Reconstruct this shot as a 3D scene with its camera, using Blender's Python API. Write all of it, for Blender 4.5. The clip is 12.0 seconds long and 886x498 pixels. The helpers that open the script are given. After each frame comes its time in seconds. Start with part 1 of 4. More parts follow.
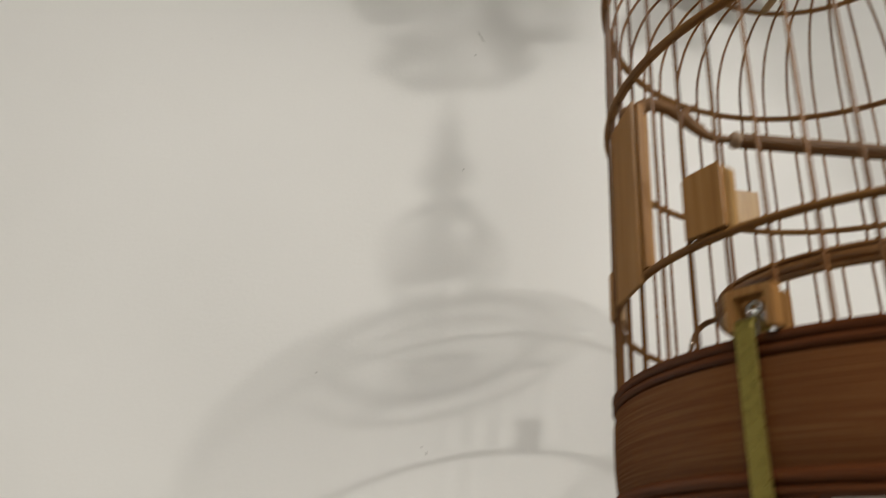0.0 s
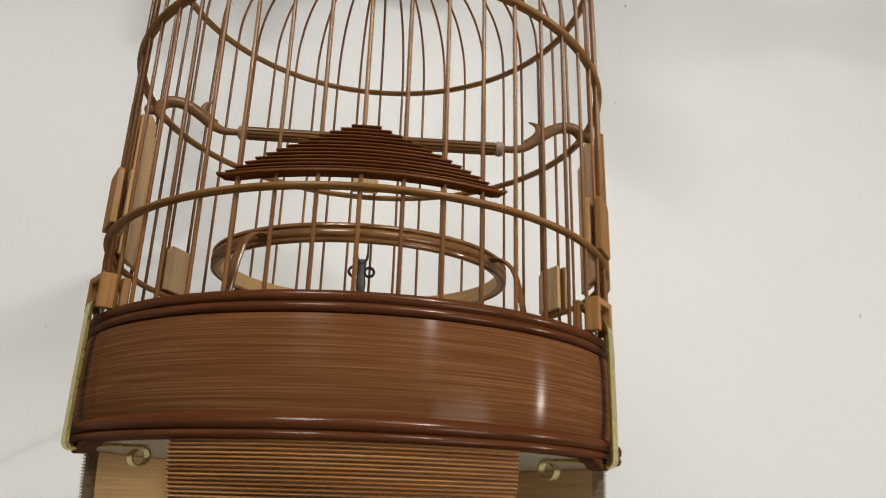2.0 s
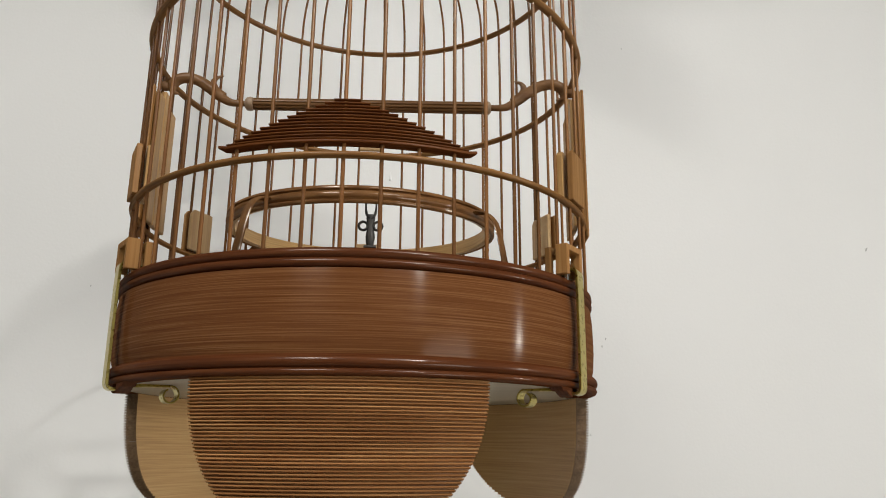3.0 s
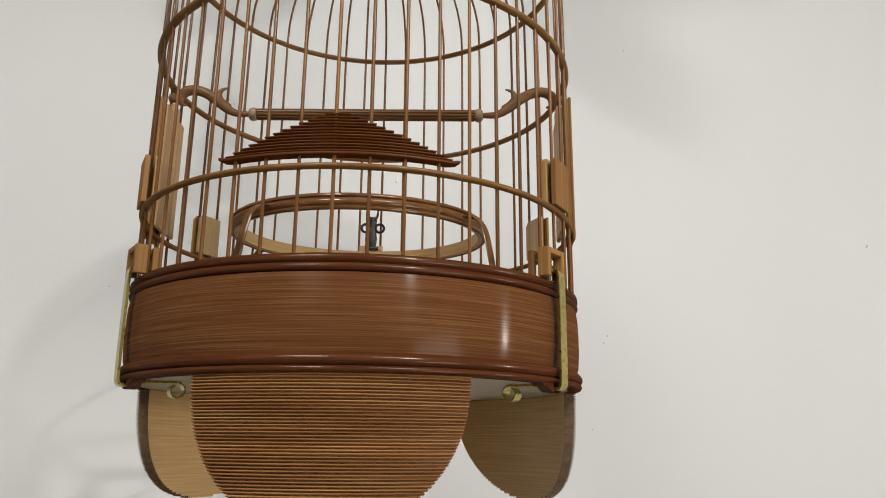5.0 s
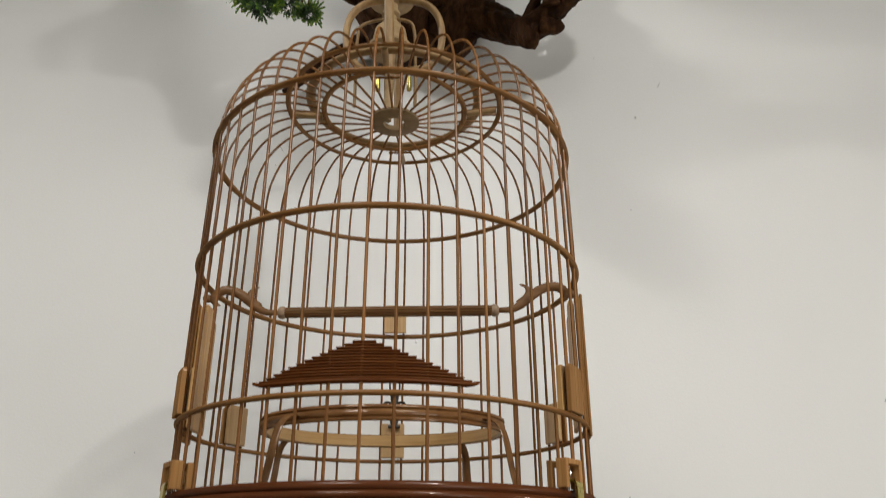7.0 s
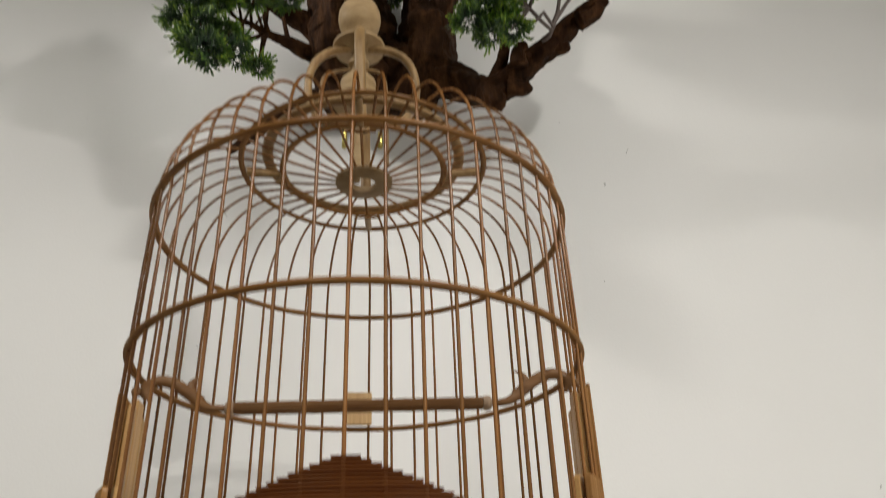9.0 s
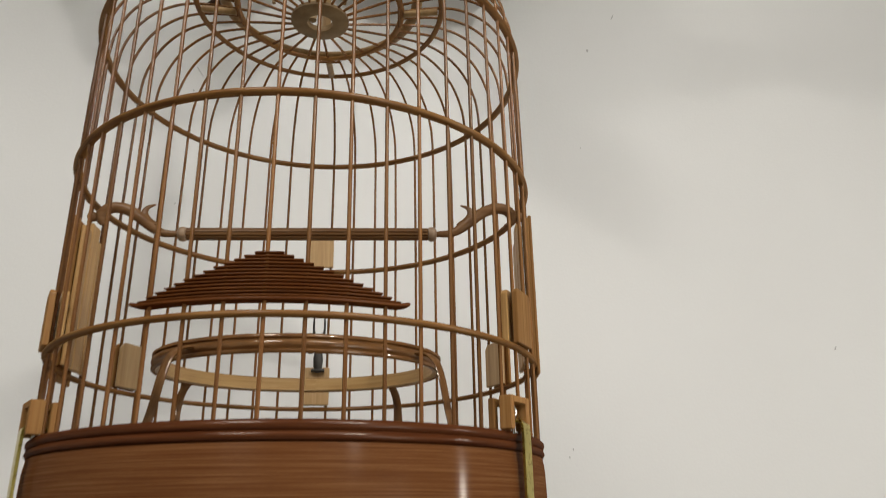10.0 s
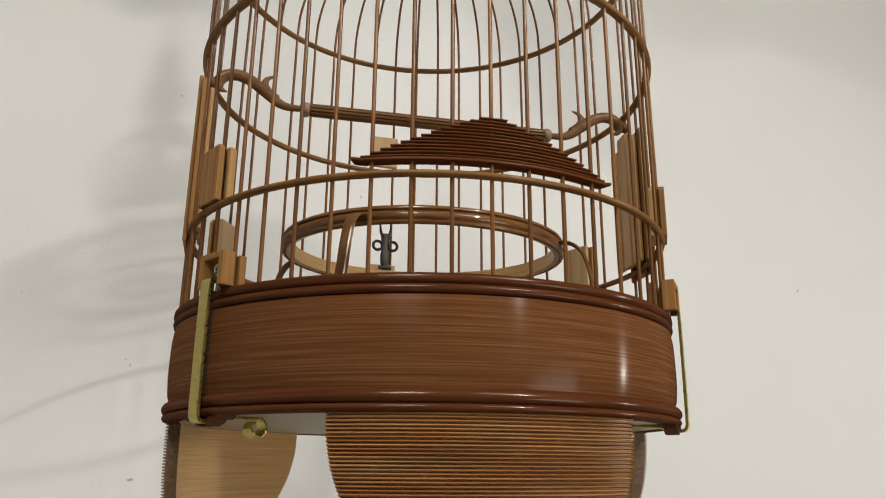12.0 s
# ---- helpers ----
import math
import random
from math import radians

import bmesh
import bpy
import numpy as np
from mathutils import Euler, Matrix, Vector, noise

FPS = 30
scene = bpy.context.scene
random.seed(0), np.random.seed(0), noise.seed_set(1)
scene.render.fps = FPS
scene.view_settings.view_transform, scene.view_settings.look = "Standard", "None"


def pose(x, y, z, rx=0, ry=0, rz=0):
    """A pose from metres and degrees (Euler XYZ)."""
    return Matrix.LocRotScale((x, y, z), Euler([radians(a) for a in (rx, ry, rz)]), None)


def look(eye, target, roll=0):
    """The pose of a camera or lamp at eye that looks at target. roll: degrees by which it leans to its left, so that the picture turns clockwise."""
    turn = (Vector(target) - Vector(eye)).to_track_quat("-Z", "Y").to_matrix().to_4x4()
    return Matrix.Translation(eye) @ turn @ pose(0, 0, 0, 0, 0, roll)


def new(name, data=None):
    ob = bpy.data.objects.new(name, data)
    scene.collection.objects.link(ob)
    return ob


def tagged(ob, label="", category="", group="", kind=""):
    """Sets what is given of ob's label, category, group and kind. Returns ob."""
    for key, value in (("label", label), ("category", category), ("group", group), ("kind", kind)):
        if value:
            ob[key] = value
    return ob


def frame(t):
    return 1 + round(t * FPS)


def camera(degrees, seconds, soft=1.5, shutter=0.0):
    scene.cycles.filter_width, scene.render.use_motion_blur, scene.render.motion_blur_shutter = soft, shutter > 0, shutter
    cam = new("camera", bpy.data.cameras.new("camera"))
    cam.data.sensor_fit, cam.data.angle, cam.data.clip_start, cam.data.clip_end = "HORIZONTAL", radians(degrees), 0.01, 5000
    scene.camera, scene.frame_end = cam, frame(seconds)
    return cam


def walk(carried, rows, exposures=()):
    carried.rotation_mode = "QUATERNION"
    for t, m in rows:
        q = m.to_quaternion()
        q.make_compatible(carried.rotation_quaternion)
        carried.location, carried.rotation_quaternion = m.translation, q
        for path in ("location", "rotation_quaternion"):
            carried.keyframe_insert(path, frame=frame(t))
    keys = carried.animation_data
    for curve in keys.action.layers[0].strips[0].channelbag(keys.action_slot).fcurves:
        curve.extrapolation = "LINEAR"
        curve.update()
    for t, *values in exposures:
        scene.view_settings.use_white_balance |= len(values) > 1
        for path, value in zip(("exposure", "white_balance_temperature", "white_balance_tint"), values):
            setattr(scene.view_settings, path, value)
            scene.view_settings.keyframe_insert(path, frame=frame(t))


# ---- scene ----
# Bamboo bird cage hanging before a white wall with an artificial bonsai above it.
# Origin: the cage's axis; z = 0.085 is the top of its drum. Front of the cage is -y.
cam = camera(61.4, 12.0, soft=1.0, shutter=0.45)
ROWS = [
    (0, -0.2773, -0.3891, -0.0186, -3.25, 24.09, -3.39),
    (0.5, -0.2142, -0.4218, 0.0197, -5.77, 25.09, -3.87),
    (0.8, -0.1673, -0.4371, 0.0176, -6.51, 24.34, -3.04),
    (1, -0.1341, -0.4408, 0.0148, -7.44, 23.68, -3.00),
    (1.5, -0.0444, -0.4544, 0.0026, -7.42, 21.62, -2.22),
    (2, 0.0166, -0.4926, -0.0050, -4.84, 18.83, -1.62),
    (2.5, 0.0349, -0.5165, -0.0089, -2.36, 16.18, -1.12),
    (2.7, 0.0396, -0.5269, -0.0129, -1.98, 15.47, -0.76),
    (4.3, 0.0649, -0.5621, -0.0152, 0.44, 13.72, -0.48),
    (4.5, 0.0647, -0.5627, -0.0134, 0.38, 13.95, -0.52),
    (5, 0.0668, -0.5670, -0.0161, 0.22, 14.41, -0.50),
    (5.5, 0.0637, -0.5739, -0.0126, 0.28, 15.08, -0.52),
    (6, 0.0623, -0.5813, -0.0034, 0.67, 16.01, -0.64),
    (6.5, 0.0647, -0.6053, 0.0291, 1.05, 18.96, -0.56),
    (7, 0.0654, -0.6168, 0.0403, 1.77, 22.83, 0.11),
    (7.2, 0.0670, -0.6191, 0.0475, 1.89, 23.75, 0.43),
    (8.8, 0.0315, -0.5502, 0.1001, -2.43, 28.88, 1.84),
    (9, 0.0287, -0.5344, 0.0865, -2.77, 27.89, 2.05),
    (9.5, 0.0492, -0.5124, 0.0624, -3.54, 23.18, 1.44),
    (10, 0.0722, -0.5266, 0.0380, -2.65, 20.06, 0.96),
    (10.5, 0.0662, -0.5587, 0.0241, -2.44, 18.33, 0.15),
    (11, -0.0092, -0.5476, 0.0156, -5.70, 17.67, -0.15),
    (11.5, -0.0801, -0.5237, 0.0043, -10.39, 16.68, -0.02),
    (12, -0.1033, -0.5034, -0.0050, -13.07, 16.21, -0.41),
]
walk(cam, [(t, pose(x, y, z, 90 + pitch, roll, yaw)) for t, x, y, z, yaw, pitch, roll in ROWS],
     exposures=[(0.0, -0.13, 6650, 10), (0.6, -0.05, 6510, 10), (1.5, 0.10, 6500, 10), (2.5, 0.06, 6300, 10), (6.0, 0.0, 6300, 10), (6.6, -0.11, 6350, 10), (7.2, -0.07, 6400, 10), (8.8, -0.03, 6500, 10), (9.5, -0.10, 6500, 10), (10.5, -0.07, 6450, 10), (12.0, -0.02, 6540, 10)])

WALL_Y = 0.40
FLOOR_Z, CEIL_Z = -1.20, 2.60

# ---- world and lamps ----
world = bpy.data.worlds.new("world")
scene.world = world
world.use_nodes = True
world.node_tree.nodes["Background"].inputs[0].default_value = (0.9, 0.95, 1.0, 1)
world.node_tree.nodes["Background"].inputs[1].default_value = 0.10


def lamp(name, eye, target, radius, power, colour, cone, blend=1.0):
    """A spot light with a soft-edged cone, for lamps and unseen fills alike."""
    data = bpy.data.lights.new(name, "SPOT")
    data.shadow_soft_size, data.energy, data.color = radius, power, colour
    data.spot_size, data.spot_blend = radians(cone), blend
    ob = new(name, data)
    ob.matrix_world = look(eye, target)
    return ob


WARM = (1.0, 0.977, 0.930)

# a short tube lamp, level with the wall: it blurs upright shadows more than level ones
tube_light = bpy.data.lights.new("tube_lamp", "AREA")
tube_light.shape, tube_light.size, tube_light.size_y, tube_light.energy, tube_light.color = "RECTANGLE", 0.10, 0.03, 5.2, WARM
tube_light.spread = radians(100)
new("tube_lamp", tube_light).matrix_world = look((1.0, -1.6, 1.40), (-0.10, 0.4, -0.30))
# two broad unseen fills, added to brighten the wall and the cage
lamp("fill_right", (0.95, -2.1, 2.12), (0.15, 0.4, -0.45), 0.46, 56, WARM, 66)
lamp("fill_left", (-0.85, -2.1, 2.12), (-0.86, 0.4, -0.74), 0.46, 212, WARM, 62)
lamp("track_lamp", (-1.1, -0.15, 1.26), (1.05, 0.40, 0.46), 0.03, 45, WARM, 49)
lamp("wall_lamp", (1.9, -0.45, 0.08), (0.0, 0.1, 0.0), 0.048, 28, WARM, 100)

# unseen low fill near the east wall, added to light legs; no window there
low_fill_light = bpy.data.lights.new("low_fill", "AREA")
low_fill_light.shape, low_fill_light.size, low_fill_light.size_y, low_fill_light.energy, low_fill_light.color = "ELLIPSE", 2.4, 1.5, 44, (1.0, 0.955, 0.88)
new("low_fill", low_fill_light).matrix_world = look((2.36, -1.7, -0.88), (0.0, 0.1, -0.03))


# ---- node helpers ----
class Nodes:
    def __init__(self, name):
        self.mat = bpy.data.materials.new(name)
        self.mat.use_nodes = True
        self.t = self.mat.node_tree
        self.bsdf = self.t.nodes["Principled BSDF"]

    def add(self, kind, **inputs):
        n = self.t.nodes.new(kind)
        for k, v in inputs.items():
            n.inputs[k].default_value = v
        return n

    def link(self, a, b):
        self.t.links.new(a, b)

    def noise(self, vec, scale, detail=3.0, rough=0.55):
        n = self.add("ShaderNodeTexNoise", Scale=scale, Detail=detail, Roughness=rough)
        if vec is not None:
            self.link(vec, n.inputs["Vector"])
        return n.outputs["Fac"]

    def ramp(self, fac, stops):
        n = self.t.nodes.new("ShaderNodeValToRGB")
        el = n.color_ramp.elements
        while len(el) < len(stops):
            el.new(0.5)
        for e, (p, c) in zip(el, stops):
            e.position, e.color = p, (*c, 1)
        self.link(fac, n.inputs["Fac"])
        return n.outputs["Color"]

    def mapped(self, scale, kind="Object"):
        c = self.t.nodes.new("ShaderNodeTexCoord")
        m = self.t.nodes.new("ShaderNodeMapping")
        m.inputs["Scale"].default_value = scale
        self.link(c.outputs[kind], m.inputs["Vector"])
        return m.outputs["Vector"]

    def math(self, op, a, b=None):
        n = self.t.nodes.new("ShaderNodeMath")
        n.operation = op
        for i, v in enumerate((a, b)):
            if v is None:
                continue
            if isinstance(v, (int, float)):
                n.inputs[i].default_value = v
            else:
                self.link(v, n.inputs[i])
        return n.outputs[0]

    def mix(self, fac, a, b, blend="MIX"):
        n = self.t.nodes.new("ShaderNodeMix")
        n.data_type, n.blend_type = "RGBA", blend
        for i, v in ((0, fac), (6, a), (7, b)):
            if isinstance(v, (int, float)):
                n.inputs[i].default_value = v
            elif isinstance(v, tuple):
                n.inputs[i].default_value = (*v, 1)
            else:
                self.link(v, n.inputs[i])
        return n.outputs[2]

    def bump(self, height, strength, distance):
        n = self.add("ShaderNodeBump", Strength=strength, Distance=distance)
        self.link(height, n.inputs["Height"])
        self.link(n.outputs[0], self.bsdf.inputs["Normal"])

    def gloss(self, share, rough, stretch=0.0):
        """A thin even layer of gloss in place of the plain one."""
        n = self.add("ShaderNodeBsdfAnisotropic", Roughness=rough, Anisotropy=stretch, Rotation=0.0)
        n.inputs["Color"].default_value = (1.0, 0.93, 0.85, 1)
        if stretch:
            tan = self.t.nodes.new("ShaderNodeTangent")
            tan.direction_type, tan.axis = "RADIAL", "Z"
            self.link(tan.outputs[0], n.inputs["Tangent"])
        m = self.t.nodes.new("ShaderNodeMixShader")
        m.inputs[0].default_value = share
        self.set(Specular_IOR_Level=0.0)
        self.link(self.bsdf.outputs[0], m.inputs[1])
        self.link(n.outputs[0], m.inputs[2])
        self.link(m.outputs[0], self.t.nodes["Material Output"].inputs["Surface"])

    def rand(self):
        return self.t.nodes.new("ShaderNodeObjectInfo").outputs["Random"]

    def round_the_axis(self, turn, rise):
        """Coordinates that run round the cage's axis: angle times turn, height times rise."""
        c = self.t.nodes.new("ShaderNodeTexCoord")
        s = self.t.nodes.new("ShaderNodeSeparateXYZ")
        self.link(c.outputs["Object"], s.inputs[0])
        a = self.math("ARCTAN2", s.outputs[0], self.math("MULTIPLY", s.outputs[1], -1.0))
        r = self.math("POWER", self.math("ADD", self.math("MULTIPLY", s.outputs[0], s.outputs[0]),
                                         self.math("MULTIPLY", s.outputs[1], s.outputs[1])), 0.5)
        k = self.t.nodes.new("ShaderNodeCombineXYZ")
        self.link(self.math("MULTIPLY", a, turn), k.inputs[0])
        self.link(self.math("MULTIPLY", r, rise), k.inputs[1])
        self.link(self.math("MULTIPLY", s.outputs[2], rise), k.inputs[2])
        return k.outputs[0]

    def set(self, **v):
        for k, x in v.items():
            self.bsdf.inputs[k.replace("_", " ")].default_value = x
        return self


def grain_material(name, dark, mid, light, scale, rough=0.4, coat=0.0, vary=0.25, bump=0.15, axis=None, spec=0.4, blotch=0.35, gloss=None):
    """Bamboo or wood whose fibres run along the axis with the small scale."""
    n = Nodes(name)
    vec = n.round_the_axis(*axis) if axis else n.mapped(scale)
    fine = n.noise(vec, 1.0, 4.0, 0.6)
    broad = n.noise(n.mapped((9, 9, 5)), 1.0, 2.0)
    col = n.ramp(fine, [(0.28, dark), (0.5, mid), (0.72, light)])
    col = n.mix(n.math("MULTIPLY", broad, blotch), col, dark)
    if vary:
        tone = n.math("ADD", n.math("MULTIPLY", n.rand(), vary), 1.0 - vary / 2)
        h = n.add("ShaderNodeHueSaturation")
        n.link(tone, h.inputs["Value"])
        n.link(col, h.inputs["Color"])
        col = h.outputs[0]
    n.link(col, n.bsdf.inputs["Base Color"])
    n.link(n.math("ADD", n.math("MULTIPLY", fine, 0.22), rough - 0.11), n.bsdf.inputs["Roughness"])
    n.set(Coat_Weight=coat, Coat_Roughness=0.12, Specular_IOR_Level=spec)
    if bump:
        n.bump(fine, bump, 0.0006)
    if gloss:
        n.gloss(*gloss)
    return n.mat


# lacquered drum: fine fibres round the drum
DRUM = grain_material("drum_lacquer", (0.094, 0.0325, 0.0105), (0.149, 0.0570, 0.0188), (0.245, 0.116, 0.045), None, 0.17, 0.0, 0.0, 0.03, (2.2, 1500), gloss=(0.014, 0.19, 0.6))
RIM = grain_material("rim_lacquer", (0.064, 0.0180, 0.0062), (0.098, 0.031, 0.0105), (0.134, 0.047, 0.0170), None, 0.20, 0.0, 0.0, 0.03, (3.0, 700), gloss=(0.022, 0.17))
BAR = grain_material("bar_bamboo", (0.112, 0.042, 0.0115), (0.195, 0.083, 0.0245), (0.31, 0.158, 0.055), (420, 420, 7), 0.42, 0.0, 0.55, gloss=(0.042, 0.27))
HATCH = grain_material("hatch_bamboo", (0.34, 0.180, 0.058), (0.47, 0.272, 0.100), (0.57, 0.365, 0.150), (380, 380, 9), 0.42, 0.0, 0.25, spec=0.25)
RING = grain_material("ring_bamboo", (0.138, 0.056, 0.0145), (0.235, 0.107, 0.0300), (0.33, 0.174, 0.056), None, 0.40, 0.0, 0.15, 0.1, (5.0, 600), gloss=(0.03, 0.28))
SLAT = grain_material("slat_bamboo", (0.175, 0.068, 0.022), (0.300, 0.138, 0.049), (0.47, 0.26, 0.105), None, 0.40, 0.0, 0.36, 0.04, (1.6, 420), blotch=0.15, gloss=(0.025, 0.30))
ROOF = grain_material("roof_bamboo", (0.074, 0.0205, 0.0045), (0.126, 0.039, 0.0090), (0.20, 0.073, 0.019), None, 0.45, 0.0, 0.25, 0.05, (4.0, 1400), blotch=0.15, gloss=(0.012, 0.34))
PALE = grain_material("pale_bamboo", (0.40, 0.240, 0.10), (0.53, 0.340, 0.155), (0.62, 0.43, 0.22), (300, 300, 9), 0.45, 0.1, 0.25)
LINING = grain_material("lining_bamboo", (0.45, 0.255, 0.090), (0.59, 0.362, 0.142), (0.69, 0.470, 0.215), None, 0.5, 0.0, 0.12, 0.12, (2.0, 900))
PLATE = grain_material("plate_bamboo", (0.22, 0.100, 0.030), (0.325, 0.162, 0.052), (0.42, 0.235, 0.085), (380, 380, 9), 0.40, 0.0, 0.3, gloss=(0.03, 0.28))
TURNED = grain_material("turned_wood", (0.27, 0.18, 0.088), (0.36, 0.25, 0.130), (0.45, 0.325, 0.178), (60, 60, 160), 0.55, 0.0, 0.1, spec=0.12)
HUB = grain_material("hub_wood", (0.17, 0.108, 0.052), (0.235, 0.155, 0.078), (0.30, 0.210, 0.112), (60, 60, 160), 0.55, 0.0, 0.0, spec=0.12)
ARM = grain_material("arm_bamboo", (0.20, 0.115, 0.044), (0.29, 0.178, 0.072), (0.38, 0.25, 0.112), (160, 160, 40), 0.45, 0.0, 0.2, spec=0.3)
PERCH = grain_material("perch_wood", (0.115, 0.050, 0.0175), (0.185, 0.090, 0.034), (0.26, 0.140, 0.058), (14, 420, 420), 0.45, 0.0, 0.2, gloss=(0.03, 0.3))
PERCH_END = grain_material("perch_end", (0.14, 0.066, 0.026), (0.20, 0.102, 0.043), (0.27, 0.145, 0.066), (30, 200, 200), 0.42, 0.0, 0.1, gloss=(0.02, 0.28))
KNOB = grain_material("knob_bone", (0.24, 0.155, 0.090), (0.31, 0.21, 0.130), (0.39, 0.28, 0.180), (120, 200, 200), 0.45, 0.1, 0.1)
FLOORBOARD = grain_material("board_wood", (0.33, 0.27, 0.18), (0.41, 0.345, 0.24), (0.48, 0.41, 0.30), (20, 240, 240), 0.55, 0.0, 0.0)


def metal(name, colour, rough, scale):
    n = Nodes(name)
    f = n.noise(n.mapped((scale, scale, scale)), 1.0, 4.0)
    n.link(n.mix(f, tuple(c * 0.8 for c in colour), tuple(min(1, c * 1.12) for c in colour)), n.bsdf.inputs["Base Color"])
    n.link(n.math("ADD", n.math("MULTIPLY", f, 0.25), rough - 0.12), n.bsdf.inputs["Roughness"])
    n.set(Metallic=1.0)
    n.bump(f, 0.08, 0.0004)
    return n.mat


BRASS = metal("brass", (0.46, 0.375, 0.105), 0.29, 350)
STEEL = metal("bright_steel", (0.62, 0.61, 0.58), 0.22, 300)
IRON = metal("dark_iron", (0.075, 0.070, 0.064), 0.45, 500)


def wall_paint():
    n = Nodes("wall_paint")
    vec = n.mapped((1, 1, 1))
    broad = n.noise(vec, 2.6, 3.0)
    patch = n.noise(vec, 13.0, 4.0)
    grit = n.noise(vec, 260.0, 3.0)
    col = n.mix(broad, (0.755, 0.745, 0.715), (0.815, 0.808, 0.785))
    col = n.mix(n.math("MULTIPLY", patch, 0.16), col, (0.70, 0.69, 0.665))
    spots = n.ramp(n.noise(vec, 55.0, 2.0), [(0.755, (0, 0, 0)), (0.80, (1, 1, 1))])
    n.link(n.mix(n.math("MULTIPLY", spots, 0.22), col, (0.52, 0.50, 0.46)), n.bsdf.inputs["Base Color"])
    n.set(Roughness=0.62)
    n.bump(n.math("ADD", n.math("MULTIPLY", grit, 0.5), patch), 0.16, 0.0022)
    return n.mat


WALL = wall_paint()


def plain(name, a, b, scale, rough):
    n = Nodes(name)
    f = n.noise(n.mapped((scale, scale, scale)), 1.0, 4.0)
    n.link(n.mix(f, a, b), n.bsdf.inputs["Base Color"])
    n.set(Roughness=rough)
    n.bump(f, 0.1, 0.002)
    return n.mat


FLOOR = plain("floor_tile", (0.22, 0.20, 0.17), (0.30, 0.28, 0.24), 6, 0.35)
CEILING = plain("ceiling_paint", (0.76, 0.76, 0.74), (0.82, 0.82, 0.80), 4, 0.7)
MARK = plain("wall_mark_grey", (0.38, 0.37, 0.345), (0.56, 0.55, 0.52), 300, 0.8)


def bark():
    n = Nodes("bark")
    v = n.noise(n.mapped((70, 70, 12)), 1.0, 6.0, 0.62)
    w = n.noise(n.mapped((20, 20, 9)), 1.0, 3.0)
    col = n.ramp(v, [(0.30, (0.008, 0.0036, 0.0016)), (0.48, (0.036, 0.0150, 0.0056)), (0.64, (0.078, 0.035, 0.0135)), (0.82, (0.14, 0.070, 0.029))])
    n.link(n.mix(n.ramp(w, [(0.40, (0, 0, 0)), (0.62, (0.75, 0.75, 0.75))]), col, (0.022, 0.0095, 0.004)), n.bsdf.inputs["Base Color"])
    n.set(Roughness=0.6, Specular_IOR_Level=0.05)
    n.bump(v, 0.8, 0.006)
    return n.mat


def leaf():
    n = Nodes("leaf_plastic")
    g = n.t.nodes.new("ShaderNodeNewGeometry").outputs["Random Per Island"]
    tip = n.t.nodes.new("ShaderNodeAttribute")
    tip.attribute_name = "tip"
    # inner green is darkened for the shade within a clump; tips are lime plastic
    inner_shaded = n.ramp(g, [(0.0, (0.0025, 0.010, 0.0045)), (0.6, (0.008, 0.031, 0.0085)), (1.0, (0.024, 0.070, 0.014))])
    outer_lime = n.ramp(g, [(0.0, (0.050, 0.150, 0.012)), (0.6, (0.16, 0.31, 0.014)), (1.0, (0.36, 0.48, 0.030))])
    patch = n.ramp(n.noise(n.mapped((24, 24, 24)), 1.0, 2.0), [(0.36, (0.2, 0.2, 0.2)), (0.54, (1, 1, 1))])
    n.link(n.mix(n.math("MULTIPLY", tip.outputs["Fac"], patch), inner_shaded, outer_lime), n.bsdf.inputs["Base Color"])
    n.set(Roughness=0.42)
    return n.mat


BARK, LEAF = bark(), leaf()
TWIG = plain("twig", (0.070, 0.050, 0.042), (0.17, 0.132, 0.115), 90, 0.6)


# ---- mesh helpers ----
def on(a, r, z):
    """The place at angle a (degrees, 0 = front, growing to the right) and radius r round the cage's axis."""
    return Vector((r * math.sin(radians(a)), -r * math.cos(radians(a)), z))


def link_mesh(name, me, material, parent=None, label=""):
    if material is not None and not me.materials:
        me.materials.append(material)
    ob = new(name, me)
    if parent is not None:
        ob.parent = parent
        ob.matrix_parent_inverse = root_inverse(parent)
    if label:
        ob["label"] = label
    return ob


def root_inverse(ob):
    m = Matrix.Identity(4)
    while ob is not None:
        m = ob.matrix_parent_inverse @ ob.matrix_basis if ob.parent is None else ob.parent.matrix_basis @ ob.matrix_parent_inverse @ ob.matrix_basis
        return m.inverted()


def mesh_of(name, verts, faces, smooth=True, sharp=40):
    me = bpy.data.meshes.new(name)
    me.from_pydata([tuple(v) for v in verts], [], faces)
    bm = bmesh.new()
    bm.from_mesh(me)
    bmesh.ops.recalc_face_normals(bm, faces=bm.faces)
    for e in bm.edges:
        e.smooth = len(e.link_faces) < 2 or e.calc_face_angle(0) < radians(sharp)
    for fc in bm.faces:
        fc.smooth = smooth
    bm.to_mesh(me)
    bm.free()
    return me


def lathe(name, profile, seg=96, a0=0.0, a1=360.0, sharp=40):
    """A closed profile of (radius, height) turned round the axis."""
    full = abs(a1 - a0) >= 359.9
    n, k = (seg if full else seg + 1), len(profile)
    verts = [on(a0 + (a1 - a0) * i / seg, r, z) for i in range(n) for r, z in profile]
    faces = []
    for i in range(seg):
        j = (i + 1) % n
        faces += [(i * k + q, j * k + q, j * k + (q + 1) % k, i * k + (q + 1) % k) for q in range(k)]
    if not full:
        faces += [tuple(range(k)), tuple((n - 1) * k + q for q in range(k))]
    return mesh_of(name, verts, faces, True, sharp)


